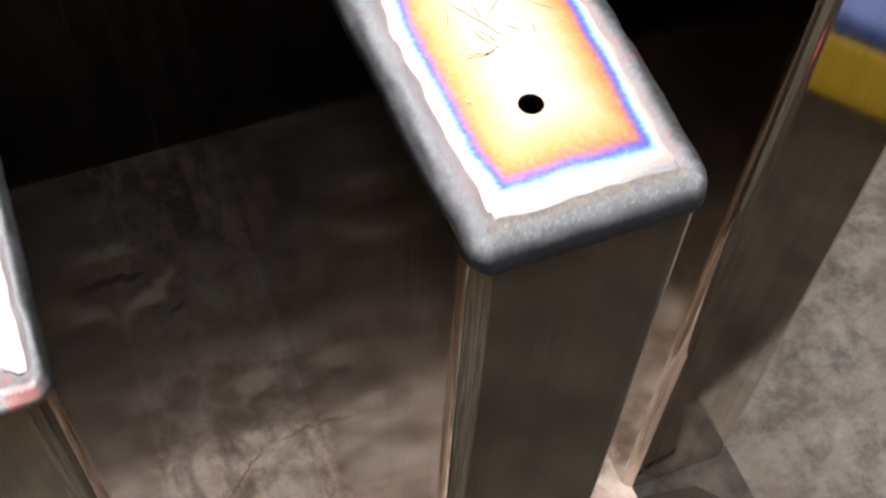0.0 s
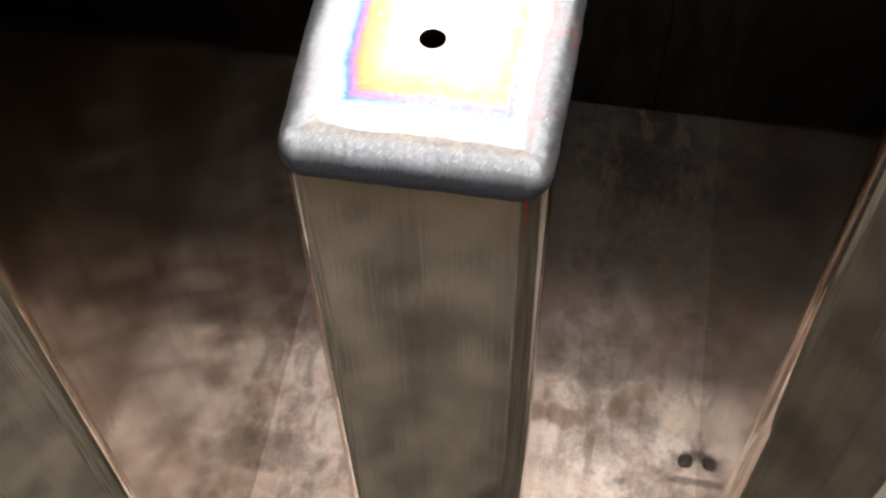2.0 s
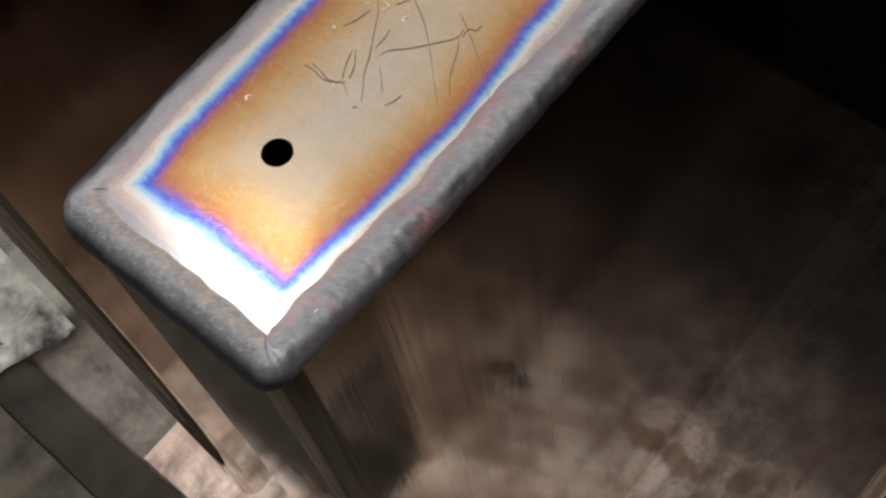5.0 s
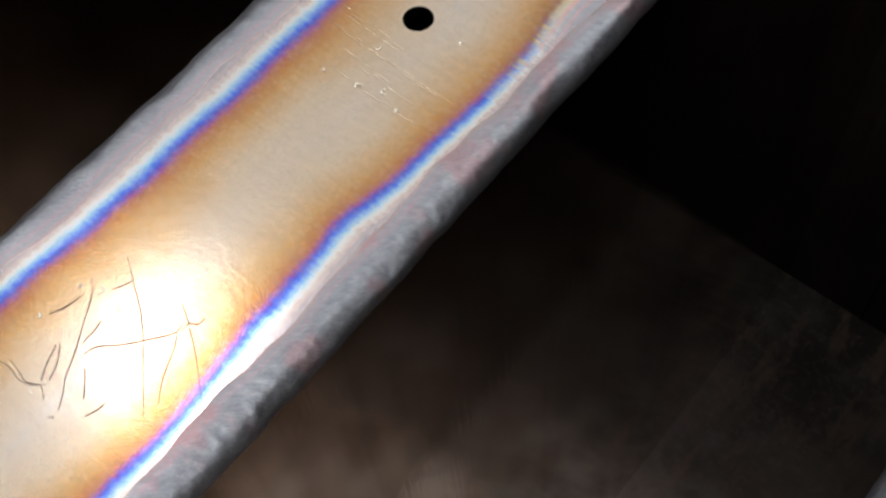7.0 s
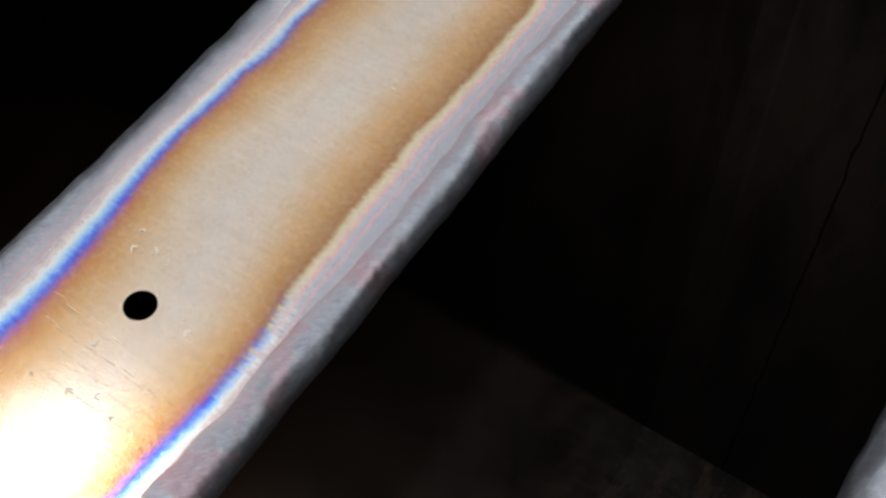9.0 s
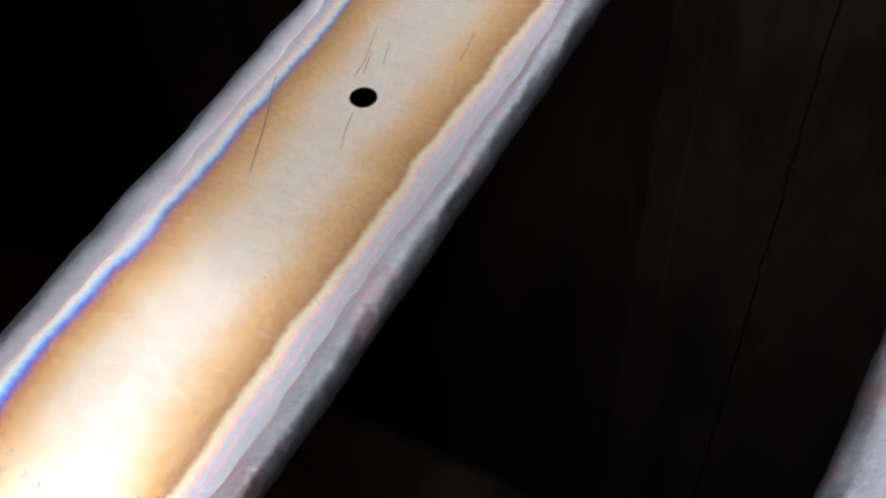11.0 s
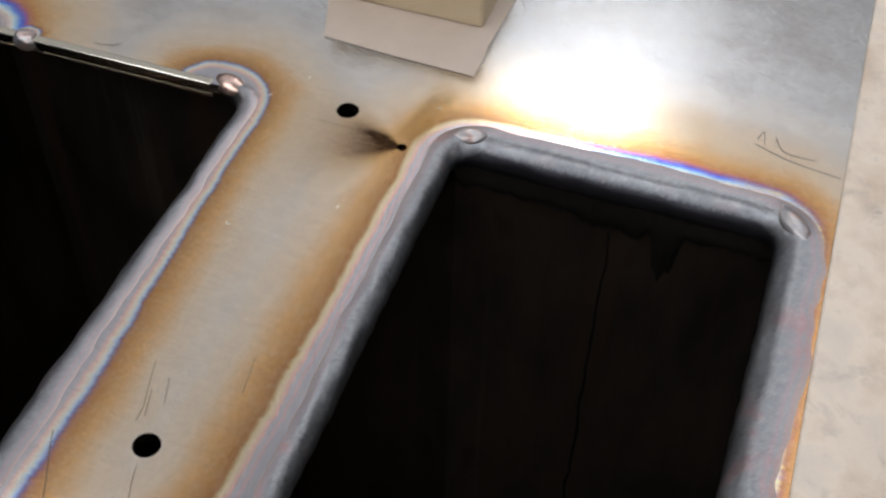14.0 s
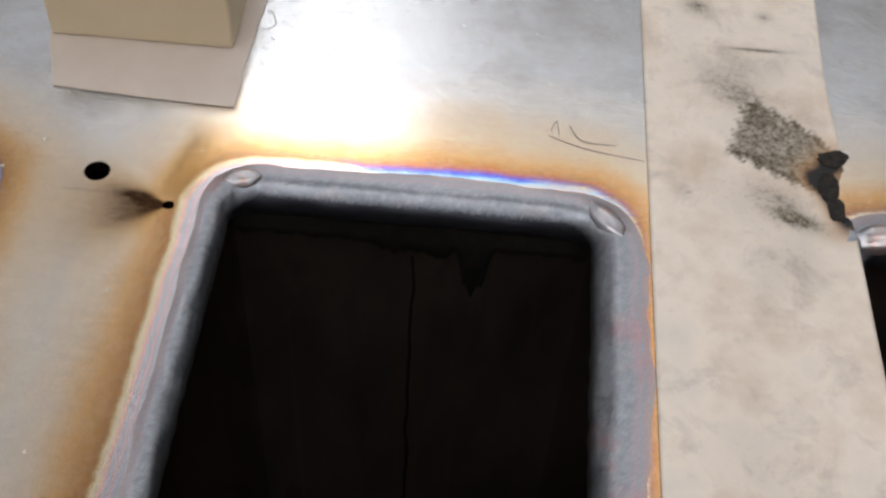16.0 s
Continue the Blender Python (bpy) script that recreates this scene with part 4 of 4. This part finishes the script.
def tape_strip():
    x0, x1, y0, y1, cell = .1278, .1752, .05, .60, .0009
    nx, ny = round((x1 - x0) / cell), round((y1 - y0) / cell)
    gx, gy = np.meshgrid(np.linspace(0, 1, nx + 1), np.linspace(y0, y1, ny + 1))
    x, y = gx.ravel(), gy.ravel()
    right = x1 - .0012 * np.exp(-((y - .375) / .02) ** 2) + .0003 * np.sin(y * 90)
    x = x0 + x * (right - x0)
    # burnt away beside the weld
    bite = .0048 * np.exp(-((y - .3475) / .0055) ** 2)
    x = np.minimum(x, right - bite * (1 + .25 * np.sin(y * 1900) + .15 * np.sin(y * 5300)))
    # a burnt patch with four sides, blackest at its tip beside the weld
    low = (x - .1471) * .468 + (y - .3588) * .884
    high = -((x - .1537) * .626 + (y - .3777) * .78) + .0015 * np.sin((x - .1537) / .0203 * 3.1)
    side = (x - .1471) * .944 - (y - .3588) * .33
    rag = .0008 * np.sin(x * 2100 + y * 900) + .0005 * np.sin(x * 5200 - y * 3100)
    inside = np.clip((low + rag) / .0014, 0, 1) * np.clip((high + rag + .0012) / .0042, 0, 1) * np.clip((side + rag + .001) / .0034, 0, 1)
    patch = .85 * inside
    rim = (np.exp(-((low - .0004 + rag) / .0009) ** 2) * (side > -.0006) * (x < .1720) + .7 * np.exp(-((high - .0006 + rag) / .0011) ** 2) * (x > .1545) * (x < .1745)) * (low > -.002) + .5 * np.exp(-((side - .0005 + rag) / .001) ** 2) * (low > 0) * (high > 0)
    soot = 1.0 * patch + .75 * rim + .55 * blob(x, y, .1520, .3785, .0075, .0055, -.6) + .28 * blob(x, y, .1475, .385, .012, .008, -.5) + .3 * blob(x, y, .1685, .3720, .006, .004, -.8) + .75 * blob(x, y, .1425, .4140, .0042, .0034) + .3 * blob(x, y, .1455, .4105, .0040, .0030) + .6 * blob(x, y, .1606, .4114, .0022, .0022) \
        + 1.0 * blob(x, y, .1580, .3975, .008, .0006, .03) + .25 * blob(x, y, .157, .392, .010, .008) + .95 * blob(x, y, .1627, .3382, .006, .0025, -.3) + .5 * blob(x, y, .1585, .3440, .007, .0045, -.4) + .22 * blob(x, y, .150, .345, .012, .012) \
        + .8 * blob(x, y, .1371, .3445, .0006, .0005) + .3 * blob(x, y, .160, .325, .008, .010) + .18 * blob(x, y, .148, .27, .012, .02) + .2 * blob(x, y, .166, .22, .006, .03) + .2 * blob(x, y, .152, .315, .004, .006)
    scorch = 1.3 * blob(x, y, .1718, .3575, .0040, .0036, -.2) + 1.0 * blob(x, y, .1690, .3525, .0030, .0030) + 1.1 * blob(x, y, .1690, .3490, .0026, .0050, .6) + 1.2 * blob(x, y, .1725, .3410, .0035, .0060, .5) + .35 * blob(x, y, .1735, .3640, .004, .003) \
        + .4 * blob(x, y, .1655, .3545, .003, .004) + .35 * blob(x, y, .171, .335, .005, .003)
    z = np.full_like(x, H + .0006) + .0003 * np.exp(-((x - right) / .002) ** 2) * np.sin(y * 140)
    verts = list(zip(x, y, z))
    w = nx + 1
    faces = [(j * w + i, j * w + i + 1, (j + 1) * w + i + 1, (j + 1) * w + i) for j in range(ny) for i in range(nx)]
    me = mesh_from("masking_tape", verts, faces, TAPE, True)
    for key, val in (("soot", np.clip(soot, 0, 1)), ("scorch", np.clip(scorch, 0, 1))):
        me.attributes.new(key, "FLOAT", "POINT").data.foreach_set("value", val)
    ob = tagged(new("masking_tape", me), "strip of beige masking tape, sooty and scorched beside the weld", "tape")
    m = ob.modifiers.new("thickness", "SOLIDIFY")
    m.thickness, m.offset = 0.0004, -1
    for n, (cx, cy, w, d, lean) in enumerate(((.1722, .3588, .0034, .0022, .0016), (.1702, .3492, .0022, .0050, .0009), (.1712, .3425, .0020, .0034, .0007))):
        verts, faces = [], []
        for k in range(19):
            a = 2 * math.pi * k / 18
            for q in (.0, .5, 1.0):
                r = q * (1 + .35 * noise.noise(Vector((math.cos(a) * 2.3, math.sin(a) * 2.3, 7 + n))))
                verts.append((cx + w * r * math.cos(a), cy + d * r * math.sin(a), H + .0010 + lean * q * max(0, math.cos(a - .6)) + .0003 * noise.noise(Vector((a * 2, q * 3, n)))))
            if k:
                b = 3 * (k - 1)
                faces += [(b, b + 3, b + 4, b + 1), (b + 1, b + 4, b + 5, b + 2)]
        flake = part("charred_flake", mesh_from("charred_flake", verts, faces, CHAR, True), CHAR, ob, "black charred flake at the burnt edge")
        f = flake.modifiers.new("thickness", "SOLIDIFY")
        f.thickness, f.offset = .0002, 1
    return ob


tape_strip()


def paper_block():
    """A wad of folded tape standing on a flat piece of the same tape."""
    wad = thing("folded_tape_wad", "folded wad of beige masking tape standing on the steel plate", "tape", (.0, .38, H))
    bm = box_bm(-.0232, .0236, 0, .033, .0006, .0215, .0012, 3)
    part("wad", bm, WAD, wad)
    bm = bmesh.new()
    low = [bm.verts.new(p) for p in ((-.0176, -.0180, .0002), (.0050, -.0195, .0002), (.0274, -.0203, .0002), (.0278, -.011, .0002), (.0272, -.0075, .0002), (.0292, .036, .0002), (-.027, .036, .0002), (-.0232, -.001, .0002))]
    bm.faces.new(low)
    top = bmesh.ops.extrude_face_region(bm, geom=list(bm.faces))["geom"]
    bmesh.ops.translate(bm, verts=[v for v in top if isinstance(v, bmesh.types.BMVert)], vec=(0, 0, .0003))
    part("flat_tape", bm, FLAT_TAPE, wad, "flat glossy tape stuck to the plate")
    return wad


paper_block()

# ---- scratches and loose fibres on the plate ----
def stroke(points, width, mat, name, label, lift=.00012):
    pts = [Vector((x, y, 0)) for x, y in points]
    line = []
    for n in range(len(pts) - 1):
        p0, p1, p2, p3 = pts[max(n - 1, 0)], pts[n], pts[n + 1], pts[min(n + 2, len(pts) - 1)]
        for k in range(6):
            t = k / 6
            line.append(0.5 * (2 * p1 + (p2 - p0) * t + (2 * p0 - 5 * p1 + 4 * p2 - p3) * t * t + (3 * p1 - p0 - 3 * p2 + p3) * t ** 3))
    line.append(pts[-1])
    verts, faces = [], []
    for n, p in enumerate(line):
        d = (line[min(n + 1, len(line) - 1)] - line[max(n - 1, 0)]).normalized()
        w = width * (0.35 + 0.65 * math.sin(math.pi * (n + .6) / (len(line) + .2))) * (0.7 + 0.6 * random.random())
        s = Vector((-d.y, d.x, 0)) * w / 2
        verts += [tuple(p + s + Vector((0, 0, H + lift))), tuple(p + Vector((0, 0, H + lift + .00001))), tuple(p - s + Vector((0, 0, H + lift)))]
        if n:
            a = 3 * n - 3
            faces += [(a, a + 3, a + 4, a + 1), (a + 1, a + 4, a + 5, a + 2)]
    return part(name, mesh_from(name, verts, faces, mat), mat, comb, label)


stroke([(-0.0062, 0.0434), (-0.0038, 0.0420), (-0.0010, 0.0402), (0.0029, 0.0378), (0.0068, 0.0347), (0.0107, 0.0310), (0.0170, 0.0251)], .00019, SCRATCH, "scratch", "dark hairline scratch")
stroke([(-0.0083, 0.0369), (-0.0059, 0.0348), (-0.0039, 0.0317), (-0.0023, 0.0291), (-0.0000, 0.0255), (0.0016, 0.0223), (0.0037, 0.0196), (0.0054, 0.0172)], .00019, SCRATCH, "scratch", "dark hairline scratch")
stroke([(0.0013, 0.0266), (0.0020, 0.0287), (0.0050, 0.0315), (0.0077, 0.0347), (0.0102, 0.0379), (0.0106, 0.0393), (0.0103, 0.0409)], .00019, SCRATCH, "scratch", "dark hairline scratch")
stroke([(0.0076, 0.0431), (0.0104, 0.0415), (0.0152, 0.0384), (0.0196, 0.0351), (0.0245, 0.0311)], .00019, SCRATCH, "scratch", "dark hairline scratch")
stroke([(0.0107, 0.0389), (0.0125, 0.0363), (0.0143, 0.0325), (0.0155, 0.0304), (0.0177, 0.0278)], .00019, SCRATCH, "scratch", "dark hairline scratch")
stroke([(-0.0003, 0.0276), (-0.0005, 0.0290), (-0.0005, 0.0305), (-0.0010, 0.0325)], .00019, SCRATCH, "scratch", "dark hairline scratch")
stroke([(0.0126, 0.0436), (0.0124, 0.0419), (0.0111, 0.0412), (0.0113, 0.0391)], .00019, SCRATCH, "scratch", "dark hairline scratch")
stroke([(-0.0078, 0.0181), (-0.0051, 0.0177), (-0.0026, 0.0172), (-0.0002, 0.0182), (0.0022, 0.0168)], .00019, SCRATCH, "scratch", "dark hairline scratch")
stroke([(-0.0037, 0.0249), (-0.0023, 0.0214), (-0.0008, 0.0189)], .00019, SCRATCH, "scratch", "dark hairline scratch")
stroke([(-0.0033, 0.0252), (-0.0010, 0.0225), (0.0002, 0.0197)], .00019, SCRATCH, "scratch", "dark hairline scratch")
stroke([(0.0095, 0.0191), (0.0103, 0.0211), (0.0105, 0.0228)], .00019, SCRATCH, "scratch", "dark hairline scratch")
stroke([(0.0031, 0.0250), (0.0057, 0.0226), (0.0073, 0.0209)], .00019, SCRATCH, "scratch", "dark hairline scratch")
stroke([(-0.0021, 0.0410), (-0.0033, 0.0385), (-0.0039, 0.0376)], .00019, SCRATCH, "scratch", "dark hairline scratch")
stroke([(-0.0089, 0.0278), (-0.0077, 0.0303), (-0.0070, 0.0340)], .00019, SCRATCH, "scratch", "dark hairline scratch")
stroke([(-0.0088, 0.0169), (-0.0066, 0.0172), (-0.0039, 0.0167), (-0.0016, 0.0174), (0.0003, 0.0189)], .00019, SCRATCH, "scratch", "dark hairline scratch")
stroke([(0.0049, 0.0153), (0.0057, 0.0159)], .00019, SCRATCH, "scratch", "dark hairline scratch")
stroke([(-0.0199, 0.2218), (-0.0178, 0.2168), (-0.0143, 0.2094), (-0.0117, 0.2027), (-0.0092, 0.1962)], .00020, SCRATCH, "scratch", "dark hairline scratch")
stroke([(-0.0083, 0.2448), (-0.0065, 0.2383), (-0.0051, 0.2336), (-0.0048, 0.2294)], .00013, FAINT, "scratch", "dark hairline scratch")
stroke([(-0.0055, 0.2378), (-0.0035, 0.2308)], .00013, FAINT, "scratch", "dark hairline scratch")
stroke([(0.0006, 0.2201), (0.0019, 0.2150), (0.0041, 0.2097)], .00013, FAINT, "scratch", "dark hairline scratch")
stroke([(-0.0033, 0.2415), (-0.0012, 0.2353)], .00013, FAINT, "scratch", "dark hairline scratch")
stroke([(0.0118, 0.2528), (0.0126, 0.2477), (0.0131, 0.2434)], .00013, FAINT, "scratch", "dark hairline scratch")
stroke([(0.1046, 0.3614), (0.1059, 0.3649), (0.1067, 0.3601)], .00019, SCRATCH, "scratch", "dark hairline scratch")
stroke([(0.1040, 0.3597), (0.1136, 0.3561), (0.1271, 0.3539)], .00019, SCRATCH, "scratch", "dark hairline scratch")
stroke([(0.1091, 0.3639), (0.1122, 0.3588), (0.1204, 0.3583)], .00019, SCRATCH, "scratch", "dark hairline scratch")
stroke([(0.0432, 0.3356), (0.0481, 0.3383)], .00019, SCRATCH, "scratch", "dark hairline scratch")
stroke([(-0.0770, 0.3373), (-0.0715, 0.3382), (-0.0691, 0.3401)], .00019, SCRATCH, "scratch", "dark hairline scratch")
stroke([(0.0296, 0.3981), (0.0323, 0.3919), (0.0273, 0.3882)], .00019, SCRATCH, "scratch", "dark hairline scratch")
random.seed(11)
for x, y, length in ((-.012, .1028, .030), (-.004, .0950, .019), (-.011, .1055, .013), (-.001, .0981, .012), (-.009, .1027, .023), (-.006, .0995, .010), (-.014, .1070, .016)):
    here = x
    while here < x + length:
        run = random.uniform(.0015, .004)
        slip = random.uniform(-.0004, .0004)
        stroke([(here, y + slip - .045 * (here - x)), (here + run, y + slip - .045 * (here + run - x))], random.uniform(.00004, .00008), BRIGHT, "abrasion", "bright ground hairline", .00010)
        here += run + random.uniform(.0003, .002)


# ---- bright flecks of spatter on the plate ----
for x, y in ((-.008, .035), (-.005, .0352), (.0, .037), (-.010, .026), (-.001, .018), (-.012, .006), (-.006, .094), (-.002, .103), (.002, .095), (.011, .095), (-.005, .122), (.006, .097),
             (.011, .114), (-.008, .122), (-.002, .1215), (-.009, .125), (.012, .302), (-.021, .334), (.0235, .344), (-.0135, .3445), (.006, .262), (-.012, .288), (.009, .176), (.0495, .349)):
    turn, size = random.uniform(0, 6.3), random.uniform(.0006, .0014)
    stroke([(x, y), (x + size * math.cos(turn), y + size * math.sin(turn)), (x + size * 1.4 * math.cos(turn + .9), y + size * 1.4 * math.sin(turn + .9))], random.uniform(.00016, .00030), GLINT, "spatter_fleck", "tiny bright fleck of spatter", .00016)


# ---- a case on the floor before the fins, mirrored in the steel ----
def tool_case(x, y, turn):
    case = thing("tool_case", "yellow plastic tool case with a blue lid on a rubber mat", "tool case", (x, y, .004))
    case.rotation_euler.z = radians(turn)
    part("body", box_bm(-.08, .08, -.05, .05, 0, .055, .006, 3), YELLOW, case, "yellow plastic body")
    part("lid", box_bm(-.081, .081, -.051, .051, .0555, .075, .006, 3), BLUE, case, "blue plastic lid")
    part("handle", box_bm(-.03, .03, -.008, .008, .0755, .086, .003, 2), BLUE, case, "blue carrying handle")
    part("latch", box_bm(-.012, .012, -.056, -.0515, .035, .064, .0015, 2), BLUE, case)
    return case


tool_case(.402, -.188, 50)

def slab(points, z0, z1):
    bm = bmesh.new()
    base = bm.faces.new([bm.verts.new((x, y, z0)) for x, y in points])
    top = bmesh.ops.extrude_face_region(bm, geom=[base])["geom"]
    bmesh.ops.translate(bm, verts=[v for v in top if isinstance(v, bmesh.types.BMVert)], vec=(0, 0, z1 - z0))
    return bm


# unseen mat, added so the fin fronts mirror something dark
tagged(part("added_dark_mat", slab(((-.60, -.0545), (-.60, -.75), (.80, -.75), (.80, -.21), (.26, -.026), (.168, .004), (.150, .026), (.1205, .030), (.1205, -.0545)), .0, .004), RUBBER, None),
       "dark brown rubber mat added before the fins to darken their reflections", "mat")


# unseen lighter sheet, added for the paler reflections on the left
tagged(part("added_pale_sheet", slab(((.052, -.190), (.030, -.150), (-.005, -.120), (-.045, -.085), (-.56, -.075), (-.56, -.70), (.060, -.71)), .0045, .0060), SACK, None), "grey-brown sheet added on the mat to lighten the fins' reflections", "carton")


def crumpled_film(name, x, y, w, d, turn, seed):
    """A thin pale sheet with soft folds, lying on the floor."""
    nx, ny = 40, 48
    verts, faces = [], []
    for j in range(ny + 1):
        for i in range(nx + 1):
            u, t = (i / nx - .5), (j / ny - .5)
            p = Vector((u * w * 30, t * d * 30, seed))
            fold = abs(noise.noise(p)) * .022 + abs(noise.noise(p * 2.3 + Vector((3, 1, 0)))) * .008
            rim = .006 * noise.noise(Vector((t * 9, seed, 4)))
            verts.append((u * w + rim, t * d + .006 * noise.noise(Vector((u * 9, seed, 8))), .001 + fold))
            if i and j:
                a = j * (nx + 1) + i
                faces.append((a - nx - 2, a - nx - 1, a, a - 1))
    ob = tagged(new(name, mesh_from(name, verts, faces, FILM, True)), "pale crumpled plastic film lying on the concrete floor", "plastic film")
    ob.matrix_world = pose(x, y, 0.0005, 0, 0, turn)
    m = ob.modifiers.new("thickness", "SOLIDIFY")
    m.thickness, m.offset = .0004, 1
    return ob


crumpled_film("plastic_film", -.333, .038, .19, .21, -16, 2.2)

def bottle_cap(x, y):
    cap = tagged(part("bottle_cap", lathe([(.018, .004), (.0205, .0055), (.0205, .026), (.0185, .029), (.010, .0295)], 40), RED, None), "red plastic bottle cap lying on the rubber mat", "cap")
    cap.location = (x, y, .0005)
    return cap


bottle_cap(.145, -.295)

# the card's colour holds the slots' shade towards the back
tagged(part("card_sheet", box_bm(-.1725, .1180, -.052, .40, .0012, .0022), CARD, None), "stained pinkish-brown card under the steel fins, slot shade in its colour", "card")
# made-up dark sheet that stands in for shade on the slot floor
tagged(part("added_dark_sheet", box_bm(-.1735, .1775, -.050, .40, .0, .0011), UNDER_SHEET, None), "dark mottled sheet added under the steel fins to darken the slots", "tar paper")

# ---- slag on the floor ----
def slag_lump(x, y, r):
    bm = bmesh.new()
    bmesh.ops.create_icosphere(bm, subdivisions=3, radius=r)
    for v in bm.verts:
        v.co *= 1 + .25 * noise.noise(v.co * 300)
        v.co.z = max(v.co.z * .6, -r * .1)
    me = bpy.data.meshes.new("slag_lump")
    bm.to_mesh(me)
    bm.free()
    me.materials.append(SLAG)
    ob = tagged(new("slag_lump", me), "small dark lump of slag on the concrete beside a fin", "slag")
    ob.location = (x, y, .0011 + r * .1)
    return ob


slag_lump(.108, .098, .0042)
